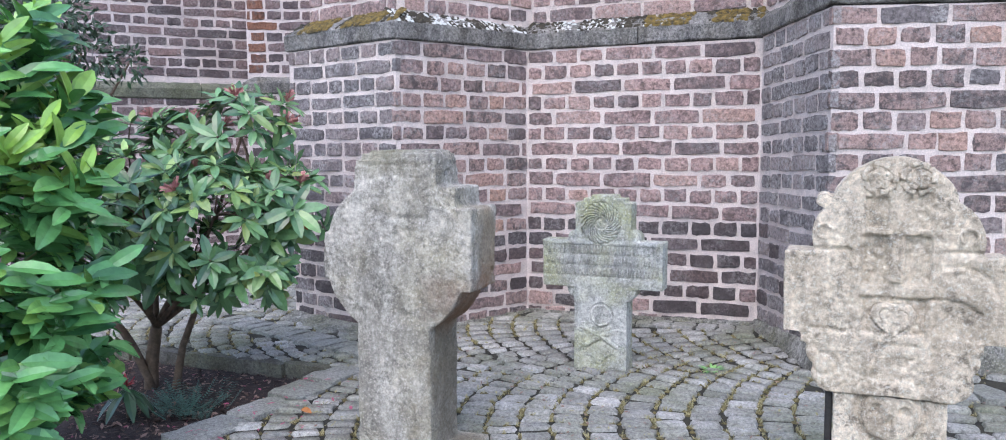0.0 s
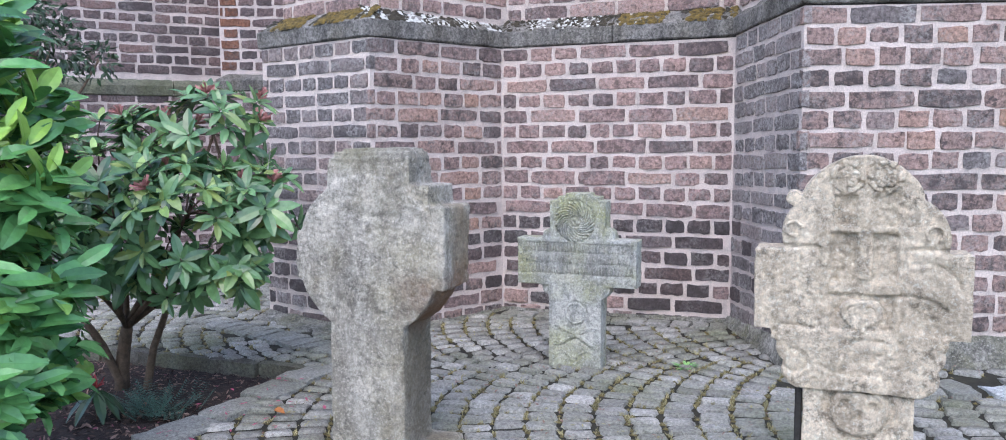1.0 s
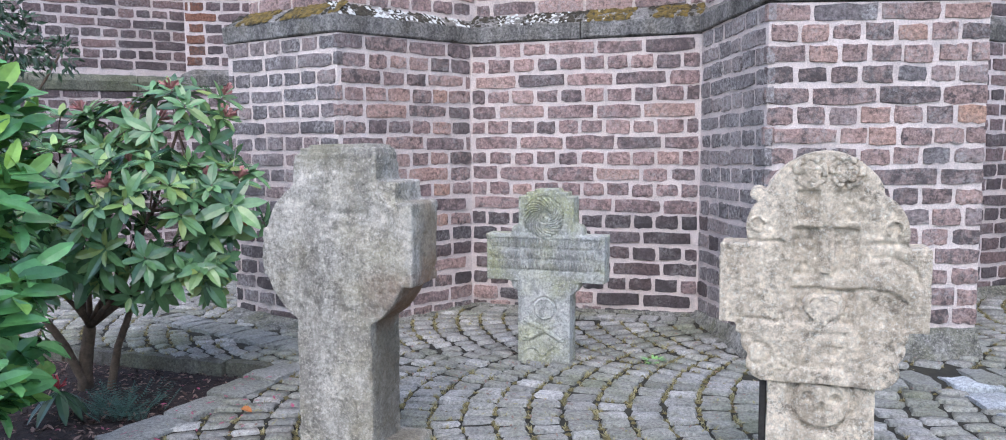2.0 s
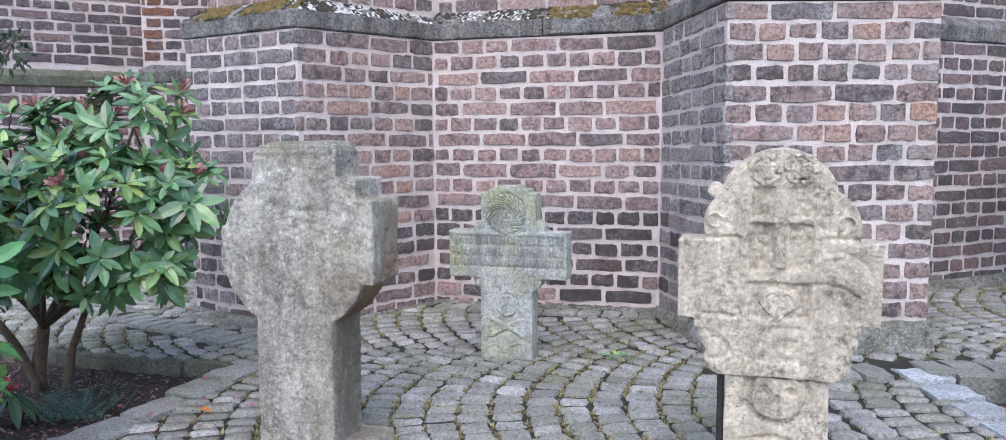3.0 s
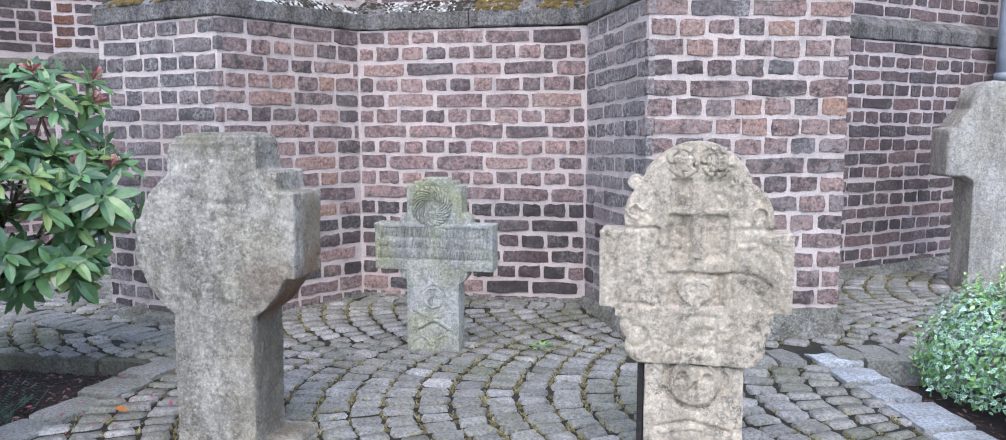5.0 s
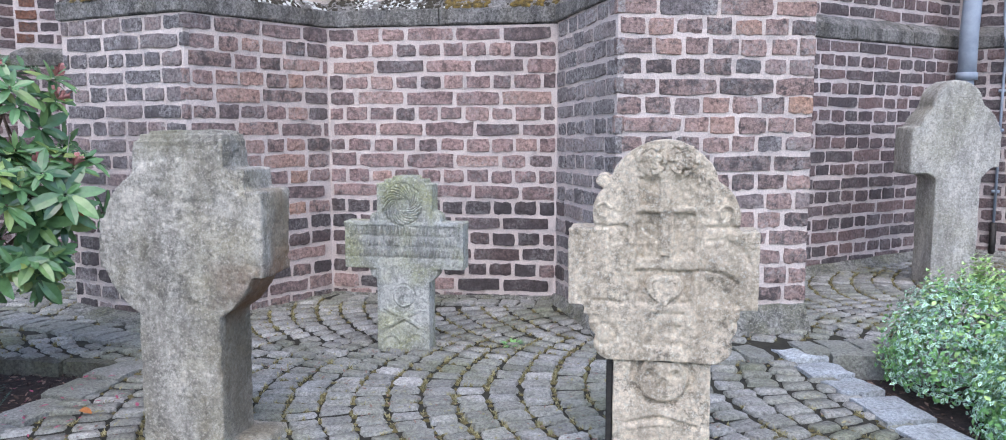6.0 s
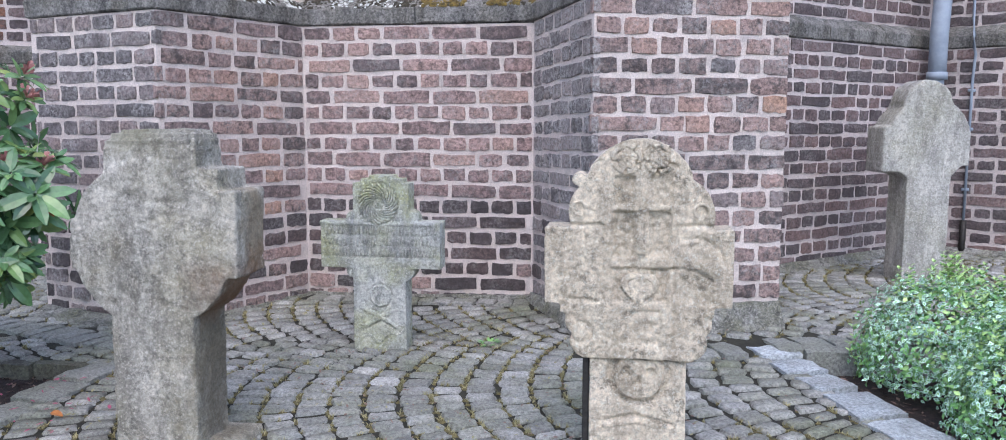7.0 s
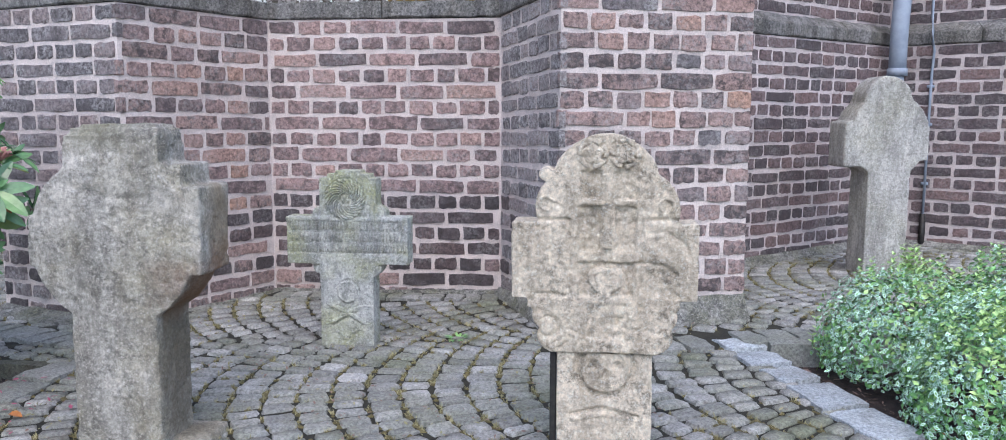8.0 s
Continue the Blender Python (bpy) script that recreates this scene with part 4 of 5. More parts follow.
def in_church(x, y, grow=0.0):
    """Inside the plinth's outline, grown outward."""
    def front(o, ang, l):
        a = radians(ang)
        dx, dy = x - o[0], y - o[1]
        u, n = dx * math.cos(a) + dy * math.sin(a), dx * math.sin(a) - dy * math.cos(a)
        return -grow < u < l + grow and -1.2 < n < grow
    fn = (x - FO[0]) * math.sin(radians(FA)) - (y - FO[1]) * math.cos(radians(FA))
    return front(RC, RA, BW) or front(LO, LA, BWL) or (y > -grow and -0.3 < x < 1.45) or (fn < grow and x > 1.2 and y > 0) or (x + y > -0.58 - 1.42 * grow and x < 0 and y > 0)


def build_bedding():
    step, verts, faces, idx = 0.06, [], [], {}

    def vid(i, j):
        if (i, j) not in idx:
            idx[(i, j)] = len(verts)
            x, y = -4.2 + i * step, -5.9 + j * step
            verts.append((x, y, ground_z(x, y) - 0.011 + 0.003 * noise.noise(Vector((x * 6, y * 6, 0)))))
        return idx[(i, j)]

    for j in range(135):
        for i in range(145):
            x, y = -4.2 + (i + 0.5) * step, -5.9 + (j + 0.5) * step
            if not in_bed(x, y, 0.0):
                faces.append((vid(i, j), vid(i + 1, j), vid(i + 1, j + 1), vid(i, j + 1)))
    ob = new("pavement", mesh_of("pavement", verts, faces, joint_mat, True))
    return tagged(ob, "grey granite sett paving in curved rows with mossy joints", "pavement", kind="structure")


pavement = build_bedding()
SETTS = [worn_block("sett", sett_mat, 1.0, 1, 1, 70 + i, 0.075, 0.05, 0.92, 0.10) for i in range(12)]
TUFTS = []


def sett_places():
    """Segmental arcs: bands across the yard, each arc bulging toward the shrubs, its chord running with the hedge kerb."""
    r = random.Random(12)
    turn = radians(10)
    e_u, e_v = Vector((math.cos(turn), math.sin(turn))), Vector((math.sin(turn), -math.cos(turn)))
    half, bow, pitch = 0.67, 0.60, 0.121
    for band in range(-2, 4):
        mid = 1.52 + band * 2 * half
        for k in range(-36, 44):
            u0 = k * pitch + (0.05 if band % 2 else 0.0) - 0.02
            w = -half + r.uniform(0.0, 0.03)
            while w < half - 0.02:
                slope = 2 * bow * w
                bend = math.sqrt(1 + slope * slope)
                step = r.uniform(0.068, 0.096)
                c = w + step / bend / 2
                w += step / bend
                slope = 2 * bow * c
                p = e_u * (u0 + bow * c * c + 0.010 * noise.noise(Vector((u0 * 3, c * 3, band)))) + e_v * (mid + c)
                d = e_u * slope + e_v
                yield p.x + r.uniform(-0.003, 0.003), p.y + r.uniform(-0.003, 0.003), math.degrees(math.atan2(d.y, d.x)), step, pitch / math.sqrt(1 + slope * slope)


def lay_setts():
    r = random.Random(5)
    verts, faces = [], []
    for x, y, ang, lx, ly in sett_places():
        if not (-3.6 < x < 4.4 and -5.85 < y < 2.0) or in_bed(x, y, -0.005) or in_church(x, y, 0.04):
            continue
        if soldier_zone(x, y):
            continue
        m = pose(x, y, ground_z(x, y) + r.uniform(-0.003, 0.003), -90 + r.uniform(-1.6, 1.6), r.uniform(-1.6, 1.6), 0)
        m = Matrix.Translation((x, y, 0)) @ pose(0, 0, 0, 0, 0, ang + r.uniform(-3, 3)) @ Matrix.Translation((-x, -y, 0)) @ m
        m = m @ Matrix.Diagonal((lx - 0.0130 + r.uniform(-0.009, 0.004), 0.034, ly - 0.0105 + r.uniform(-0.006, 0.004), 1))
        me = SETTS[r.randrange(12)]
        if -1.78 < y < -0.98 and 0.0 < x < 2.15:
            ob = new("sett", me)
            ob.parent = pavement
            ob.matrix_local = m
        else:
            o = len(verts)
            verts += [m @ v.co for v in me.vertices]
            faces += [tuple(o + q for q in p.vertices) for p in me.polygons]
        if y > -2.3:
            TUFTS.append((x, y, ang, lx, ly))
    rest = new("far_setts", mesh_of("far_setts", verts, faces, sett_mat, True))
    rest.parent = pavement
    tagged(rest, kind="stuff")


def soldier_zone(x, y):
    """The straight course of long setts that follows each buttress."""
    for o, ang, l, u0 in ((LO, LA, BWL + 0.1, -0.3), (RC, RA, BW + 0.22, -0.05)):
        a = radians(ang)
        dx, dy = x - o[0], y - o[1]
        u, n = dx * math.cos(a) + dy * math.sin(a), dx * math.sin(a) - dy * math.cos(a)
        if u0 - 0.03 < u < l and 0.15 < n < 0.36:
            return True
    return -0.19 < y and -0.05 < x < 1.3


def lay_soldiers():
    r = random.Random(8)
    for o, ang, u0, u1 in ((LO, LA, -0.3, BWL + 0.1), (RC, RA, -0.05, BW + 0.22)):
        a = radians(ang)
        u = u0
        while u < u1:
            w = r.uniform(0.085, 0.11) if ang < 0 else r.uniform(0.11, 0.15)
            x, y = o[0] + (u + w / 2) * math.cos(a) + 0.255 * math.sin(a), o[1] + (u + w / 2) * math.sin(a) - 0.255 * math.cos(a)
            if not in_bed(x, y, 0.03):
                ob = slab("soldier_sett", x, y, w - 0.012, 0.185, 0.03, ang + r.uniform(-2, 2), kerb_brown, 0.006, r.randrange(9999), pavement)
            u += w
    u = 0.05
    while u < 1.22:
        w = r.uniform(0.085, 0.125)
        slab("soldier_sett", u + w / 2, -0.115, w - 0.01, 0.125, 0.03, r.uniform(-3, 3), sett_mat, 0.004, r.randrange(9999), pavement)
        u += w


# ---- plants ----
class Leaves:
    """Gathers many leaves into one mesh."""

    def __init__(self):
        self.v, self.f, self.m = [], [], []

    def add(self, base, tip_dir, normal, length, width, bend=0.15, fold=0.12, stations=(0.0, 0.18, 0.45, 0.75, 1.0), shape=(0.12, 0.74, 1.0, 0.84, 0.16), slot=0):
        d = tip_dir.normalized()
        side = d.cross(normal)
        if side.length < 1e-4:
            side = d.cross(Vector((0.3, 0.7, 0.2)))
        side.normalize()
        n = side.cross(d)
        o = len(self.v)
        for s, w in zip(stations, shape):
            c = base + d * (s * length) - n * (bend * length * s * s)
            half = side * (width * 0.5 * w)
            lift = n * (fold * width * w)
            self.v += [c - half + lift, c, c + half + lift]
        for i in range(len(stations) - 1):
            a = o + 3 * i
            self.f += [(a, a + 1, a + 4, a + 3), (a + 1, a + 2, a + 5, a + 4)]
            self.m += [slot, slot]

    def variegated(self, base, d, normal, length, width):
        d = d.normalized()
        side = d.cross(normal)
        if side.length < 1e-4:
            side = Vector((1, 0, 0))
        side.normalize()
        n = side.cross(d)
        o = len(self.v)
        for k, lift in ((1.0, 0.0), (0.52, 0.0006)):
            for s, w in ((0.02, 0.0), (0.3, 0.85), (0.62, 0.9), (1.0, 0.0), (0.62, -0.9), (0.3, -0.85)):
                s2 = 0.5 + (s - 0.5) * k
                self.v.append(base + d * (s2 * length) + side * (w * 0.5 * width * k) + n * (lift + 0.15 * width * abs(w)))
        for i in range(6):
            j = (i + 1) % 6
            self.f.append((o + i, o + j, o + 6 + j, o + 6 + i))
            self.m.append(1)
        self.f.append(tuple(o + 6 + i for i in range(6)))
        self.m.append(0)

    def mesh(self, name, mats):
        me = mesh_of(name, self.v, self.f, mats)
        me.polygons.foreach_set("material_index", self.m)
        return me


def unit(r):
    while True:
        p = Vector((r.uniform(-1, 1), r.uniform(-1, 1), r.uniform(-1, 1)))
        if 0.05 < p.length < 1:
            return p.normalized()


def limb(name, pts, r0, r1, parent, mat=None):
    n = len(pts)
    return tube(name, pts, [r0 + (r1 - r0) * i / (n - 1) for i in range(n)], mat or bark, parent, seg=7)


def wavy(a, b, r, bow=0.06, n=5):
    a, b = Vector(a), Vector(b)
    out = []
    k = unit(r) * bow
    for i in range(n + 1):
        f = i / n
        out.append(tuple(a.lerp(b, f) + k * math.sin(math.pi * f) + unit(r) * bow * 0.15 * (0 < i < n)))
    return out


def rosette(lv, fl, p, axis, r, size=0.115, young=False, flower=False):
    axis = axis.normalized()
    a = axis.orthogonal().normalized()
    b = axis.cross(a)
    n = r.randint(8, 12)
    ph = r.uniform(0, 6.28)
    for i in range(n):
        t = ph + i * 2.4
        out = a * math.cos(t) + b * math.sin(t)
        tilt = r.uniform(0.05, 0.55) if i < n - 3 else r.uniform(0.7, 1.3)
        d = out + axis * tilt + Vector((0, 0, -0.15 * r.random()))
        l = size * r.uniform(0.75, 1.2) * (1 if i < n - 3 else 0.72)
        lv.add(p + out * 0.006 - axis * 0.012 * r.random(), d, axis * 0.9 + out * -0.4, l, l * r.uniform(0.31, 0.41), r.uniform(0.08, 0.30), 0.10, slot=1 if (young and i >= n - 4) else 0)
    if flower:
        for i in range(20):
            d = (axis + unit(r) * 0.75).normalized()
            fl.add(p + axis * 0.01, d, unit(r), r.uniform(0.03, 0.06), 0.010, 0.3, 0.0, (0, 0.5, 1.0), (0.4, 0.6, 1.2))


def build_rhododendron():
    r = random.Random(21)
    bush = new("rhododendron")
    bush.location = (-1.22, -1.55, ground_z(-1.22, -1.55) - 0.075)
    tagged(bush, "leafy green rhododendron bush with spent red flower heads in soil", "shrub")
    o = Vector(bush.location)
    lobes = [(RH[0], 0.30), (RH[1], 0.26), (RH[2], 0.19), (RH[3], 0.19), (RH[4], 0.25), (RH[5], 0.27), (RH[6], 0.22), (RH[7], 0.13), (RH[8], 0.18)]
    fork = Vector((-1.20, -1.52, 0.08)) - o
    limb("trunk", wavy((0, 0, -0.05), fork, r, 0.02), 0.034, 0.026, bush)
    limb("trunk", wavy((0.10, 0.04, -0.05), Vector((-1.06, -1.42, 0.16)) - o, r, 0.02), 0.020, 0.014, bush)
    limb("trunk", wavy((0.02, 0.0, -0.02), Vector((-1.34, -1.62, 0.12)) - o, r, 0.02), 0.022, 0.016, bush)
    lv, fl = Leaves(), Leaves()
    centre = Vector((-1.15, -1.45, 0.45)) - o
    for c, rad in lobes:
        c = Vector(c) - o
        limb("branch", wavy(fork, c, r, 0.06), 0.014, 0.006, bush)
        for k in range(int(390 * rad * rad) + 6):
            u = unit(r)
            if u.y > 0.75:
                continue
            p = c + Vector((u.x, u.y * 0.9, u.z * 0.95)) * rad * r.uniform(0.72, 1.06)
            axis = (u * 0.9 + Vector((0.1, -0.25, 0.62)))
            up = u.z > 0.15
            rosette(lv, fl, p, axis, r, r.uniform(0.080, 0.122), young=up and r.random() < 0.30, flower=up and r.random() < 0.22)
            if k % 3 == 0:
                limb("twig", wavy(c, p, r, 0.02, 3), 0.004, 0.0025, bush)
    part("crown", lv.mesh("crown", [leaf_rhodo, leaf_young]), leaf_rhodo, bush)
    tagged(part("flower_stalk", fl.mesh("flower_stalk", [spent]), spent, bush, "wilted red flower stalks"), kind="stuff")
    # bare forked twig at the side
    tip = Vector(RH[2]) - o
    limb("twig", [tuple(tip + Vector(q)) for q in ((-0.06, 0.05, 0.02), (0.0, 0.03, 0.10), (0.05, 0.02, 0.15), (0.07, 0.02, 0.24))], 0.005, 0.003, bush, pale_twig)
    limb("twig", [tuple(tip + Vector(q)) for q in ((0.0, 0.03, 0.10), (-0.05, 0.03, 0.16), (-0.10, 0.04, 0.19))], 0.004, 0.0025, bush, pale_twig)
    dl = Leaves()
    for q in ((0.14, -0.1, 0.0), (0.17, -0.1, -0.03)):
        dl.add(tip + Vector(q), Vector((0.5, 0, -0.6)), Vector((0.2, -1, 0.4)), 0.045, 0.018)
    part("dead_leaf", dl.mesh("dead_leaf", [dead_leaf]), dead_leaf, bush, "withered orange leaf")
    # a low shoot with red buds beside the stem
    shoot = new("rhododendron")
    shoot.location = (-1.02, -1.86, ground_z(-1.02, -1.86) - 0.075)
    tagged(shoot, "low dark rhododendron shoot with red buds on the soil", "shrub")
    lv2, fl2 = Leaves(), Leaves()
    for k in range(9):
        t = k * 2.4
        lv2.add(Vector((0, 0, 0.12)), Vector((math.cos(t), math.sin(t), -0.45)), Vector((0, 0, 1)), 0.15, 0.042, 0.35)
    for k in range(12):
        fl2.add(Vector((0, 0, 0.13)), Vector((r.uniform(-1, 1), r.uniform(-1, 1), 0.9)), unit(r), r.uniform(0.03, 0.07), 0.014, 0.3, 0.0, (0, 0.5, 1.0), (0.5, 1.0, 0.6))
    limb("stem", [(0, 0, -0.03), (0, 0, 0.13)], 0.006, 0.005, shoot)
    part("foliage", lv2.mesh("foliage", [leaf_dark]), leaf_dark, shoot)
    part("flower_buds", fl2.mesh("flower_buds", [bud_red]), bud_red, shoot, "bright red narrow buds")


RH = [(-1.07, -1.68, 0.58), (-0.82, -1.36, 0.93), (-0.58, -1.40, 0.61), (-0.84, -1.66, 0.42), (-1.28, -1.55, 0.78), (-0.77, -1.60, 0.60), (-1.24, -1.80, 0.40), (-0.64, -1.52, 0.38), (-1.02, -1.50, 0.90)]


def build_laurel():
    r = random.Random(33)
    bush = new("cherry_laurel")
    bush.location = (-0.86, -2.62, ground_z(-0.86, -2.62) - 0.075)
    tagged(bush, "glossy green cherry laurel bush with long leaves", "shrub")
    o = Vector(bush.location)
    lv = Leaves()
    limb("trunk", wavy((0, 0, -0.05), (0.0, 0.0, 0.45), r, 0.03), 0.03, 0.022, bush)
    limb("trunk", wavy((0.05, 0.05, -0.05), (0.1, 0.12, 0.4), r, 0.03), 0.022, 0.016, bush)
    for k in range(270):
        a = r.uniform(0, 2 * math.pi)
        z = r.uniform(0.31, 1.5)
        rad = 0.39 * math.sqrt(max(0.15, 1 - ((z - 0.85) / 0.90) ** 2)) * r.uniform(0.88, 1.06)
        tip = Vector((rad * math.cos(a), rad * math.sin(a), z)) + Vector((0.02, 0.03, 0))
        root = Vector((tip.x * 0.25, tip.y * 0.25, z * 0.8))
        if k % 4 == 0:
            limb("branch", [tuple(root), tuple(root.lerp(tip, 0.5) + Vector((0, 0, 0.02))), tuple(tip)], 0.005, 0.003, bush, green_twig)
        ax = (tip - root).normalized()
        young = z > 1.0 and r.random() < 0.26
        for i in range(13):
            f = 0.30 + 0.76 * i / 12
            p = root.lerp(tip, f)
            s = ax.cross(Vector((0, 0, 1))).normalized() * (1 if i % 2 else -1)
            d = ax * r.uniform(0.3, 0.9) + s * r.uniform(0.4, 1.0) + Vector((0, 0, r.uniform(-0.55, 0.30) if not young else r.uniform(0.3, 1.1)))
            l = r.uniform(0.105, 0.150) * (0.85 if young else 1)
            lv.add(p, d, ax * r.uniform(0.7, 1.4) + Vector((r.uniform(0.0, 0.5), r.uniform(-0.6, 0.0), r.uniform(0.3, 0.9))), l, l * r.uniform(0.34, 0.41), r.uniform(0.1, 0.35), 0.14, slot=1 if young else 0)
    part("crown", lv.mesh("crown", [leaf_laurel, leaf_laurel_young]), leaf_laurel, bush)


def build_dark_shrub():
    r = random.Random(44)
    bush = new("evergreen_shrub")
    bush.location = (-2.60, -0.82, ground_z(-2.6, -0.82))
    tagged(bush, "tall dark evergreen shrub in front of the far church wall", "shrub")
    o = Vector(bush.location)
    lv = Leaves()
    limb("trunk", wavy((0, 0, -0.1), Vector((-2.55, -0.80, 1.5)) - o, r, 0.05), 0.035, 0.016, bush)
    for c, rad in DARK:
        c = Vector(c) - o
        limb("branch", wavy((0, 0, c.z * 0.6), c, r, 0.05), 0.012, 0.006, bush)
        for k in range(int(9500 * rad * rad)):
            u = unit(r)
            p = c + u * rad * r.uniform(0.5, 1.08)
            d = u + unit(r) * 0.9 + Vector((0, 0, -0.2))
            lv.add(p, d, unit(r) + Vector((0, -0.3, 0.8)), r.uniform(0.035, 0.065), r.uniform(0.016, 0.026), 0.2, 0.15, (0.0, 0.4, 1.0), (0.15, 1.0, 0.08))
    part("crown", lv.mesh("crown", [leaf_dark]), leaf_dark, bush)


DARK = [(-2.74, -0.80, 1.66), (-2.52, -0.72, 1.44), (-2.92, -0.90, 1.36), (-3.0, -0.92, 1.8), (-2.28, -0.60, 1.38)]
DARK = [(c, q) for c, q in zip(DARK, (0.28, 0.20, 0.28, 0.32, 0.10))]

HEDGE = [(3.00, -1.62, 0.0, 0.27, 0.25), (2.93, -0.98, 0.03, 0.30, 0.29), (3.18, -1.36, 0.03, 0.38, 0.29), (3.42, -0.98, 0.05, 0.36, 0.34), (3.20, -1.78, 0.0, 0.36, 0.29), (3.58, -1.5, 0.06, 0.42, 0.34), (3.52, -2.05, 0.03, 0.42, 0.32), (3.90, -1.2, 0.08, 0.42, 0.36), (3.95, -1.8, 0.06, 0.42, 0.34)]


def build_hedge():
    r = random.Random(55)
    bush = new("euonymus_hedge")
    bush.location = (3.3, -1.4, ground_z(3.3, -1.4) - 0.06)
    tagged(bush, "low clipped hedge of small white-edged green leaves", "hedge")
    o = Vector(bush.location)
    lv = Leaves()
    stems = 0
    for i, (x, y, z, rh, rz) in enumerate(HEDGE):
        c = Vector((x, y, z))
        for k in range(3):
            b = Vector((x + r.uniform(-0.15, 0.15), y + r.uniform(-0.15, 0.15), -0.12))
            limb("stem", wavy(b - o, c + Vector((r.uniform(-0.15, 0.15), r.uniform(-0.15, 0.15), rz * 0.6)) - o, r, 0.03, 3), 0.006, 0.003, bush)
        for k in range(int((105000 if x < 3.3 or i == 3 else 12000) * rh * rh)):
            u = unit(r)
            if u.z < -0.55:
                continue
            wob = 1 + 0.20 * noise.noise(Vector((u.x * 3 + i, u.y * 3, u.z * 3))) + 0.10 * noise.noise(Vector((u.x * 9 + i, u.y * 9, u.z * 9)))
            p = c + Vector((u.x * rh, u.y * rh, u.z * rz)) * wob * r.uniform(0.78, 1.04)
            if p.z < -0.10 or any(j != i and ((p.x - a) ** 2 + (p.y - b) ** 2) / (q * q) + (p.z - e) ** 2 / (s * s) < 0.62 for j, (a, b, e, q, s) in enumerate(HEDGE)):
                continue
            nrm = (u + unit(r) * 0.8 + Vector((0, 0, 0.4))).normalized()
            d = nrm.cross(unit(r))
            if d.length < 0.1:
                continue
            l = r.uniform(0.015, 0.027)
            if r.random() < 0.58 + 0.5 * noise.noise(p * 7):
                lv.variegated(p - o, d, nrm, l, l * 0.50)
            else:
                lv.add(p - o, d, nrm, l * 1.1, l * 0.62, 0.2, 0.1, (0.0, 0.45, 1.0), (0.15, 1.0, 0.1), slot=2 if u.z > 0.2 and r.random() < 0.35 else 0)
    # upright shoots
    for k in range(320):
        i = r.randrange(len(HEDGE))
        x, y, z, rh, rz = HEDGE[i]
        a, q = r.uniform(0, 6.28), r.uniform(0, 0.8)
        p = Vector((x + rh * q * math.cos(a), y + rh * q * math.sin(a), z + rz * math.sqrt(1 - q * q) * 0.97)) - o
        h = r.uniform(0.02, 0.11)
        for s in range(int(h / 0.016) + 1):
            t = s * 1.57
            for sg in (1, -1):
                dd = Vector((math.cos(t) * sg, math.sin(t) * sg, 0.8))
                lv.add(p + Vector((0, 0, s * 0.016)), dd, Vector((0, 0, 1)), 0.022, 0.012, 0.1, 0.1, (0.0, 0.45, 1.0), (0.15, 1.0, 0.1), slot=2)
    part("foliage", lv.mesh("foliage", [leaf_green, leaf_white, leaf_tip]), leaf_green, bush)


def build_creeper():
    r = random.Random(66)
    plant = new("ground_cover")
    plant.location = (-0.84, -1.72, ground_z(-0.84, -1.72) - 0.072)
    tagged(plant, "low blue-green feathery ground cover plant on dark soil", "plant")
    lv = Leaves()
    for k in range(70):
        a, q = r.uniform(0, 6.28), r.uniform(0.0, 0.2)
        p = Vector((q * math.cos(a) * 1.0, q * math.sin(a) * 0.8, 0.0))
        d = Vector((math.cos(a + r.uniform(-1, 1)), math.sin(a + r.uniform(-1, 1)), r.uniform(0.5, 1.4))).normalized()
        h = r.uniform(0.05, 0.11)
        side = d.cross(Vector((0, 0, 1))).normalized()
        for s in range(9):
            for sg in (1, -1):
                lv.add(p + d * (h * s / 8), side * sg + d * 0.5, Vector((0, 0, 1)), 0.022, 0.006, 0.1, 0.1, (0.0, 0.5, 1.0), (0.3, 1.0, 0.2))
    part("foliage", lv.mesh("foliage", [leaf_teal]), leaf_teal, plant)


build_rhododendron()
build_laurel()
build_dark_shrub()
build_hedge()
build_creeper()


# ---- litter, petals, weeds in the joints ----
def flakes(name, n, place, mats, size, label, cat, seed, lift=0.004):
    r = random.Random(seed)
    lv = Leaves()
    for k in range(n):
        x, y, z = place(r)
        d = Vector((r.uniform(-1, 1), r.uniform(-1, 1), r.uniform(-0.15, 0.35)))
        l = size * r.uniform(0.5, 1.5)
        lv.add(Vector((x, y, z + lift)), d, Vector((r.uniform(-0.4, 0.4), r.uniform(-0.4, 0.4), 1)), l, l * r.uniform(0.25, 0.6), r.uniform(-0.2, 0.3), 0.1, (0.0, 0.5, 1.0), (0.4, 1.0, 0.3), slot=r.randrange(len(mats)))
    ob = new(name, lv.mesh(name, mats))
    return tagged(ob, label, cat, kind="stuff")


def bed_spot(r):
    while True:
        x, y = r.uniform(-2.0, -0.3), r.uniform(-2.9, -1.18)
        if x < along(KERB_L, y) - 0.07:
            return x, y, ground_z(x, y) - 0.075


def bed_spot_east(r):
    while True:
        x, y = r.uniform(2.4, 3.2), r.uniform(-2.0, -0.87)
        if x > along(KERB_R, y) + 0.07:
            return x, y, ground_z(x, y) - 0.075


def kerb_spot(r):
    y = r.uniform(-2.1, -1.35)
    x = along(KERB_L, y) + r.choice((r.uniform(-0.12, 0.05), r.uniform(0.05, 0.38)))
    return x, y, ground_z(x, y) + 0.008


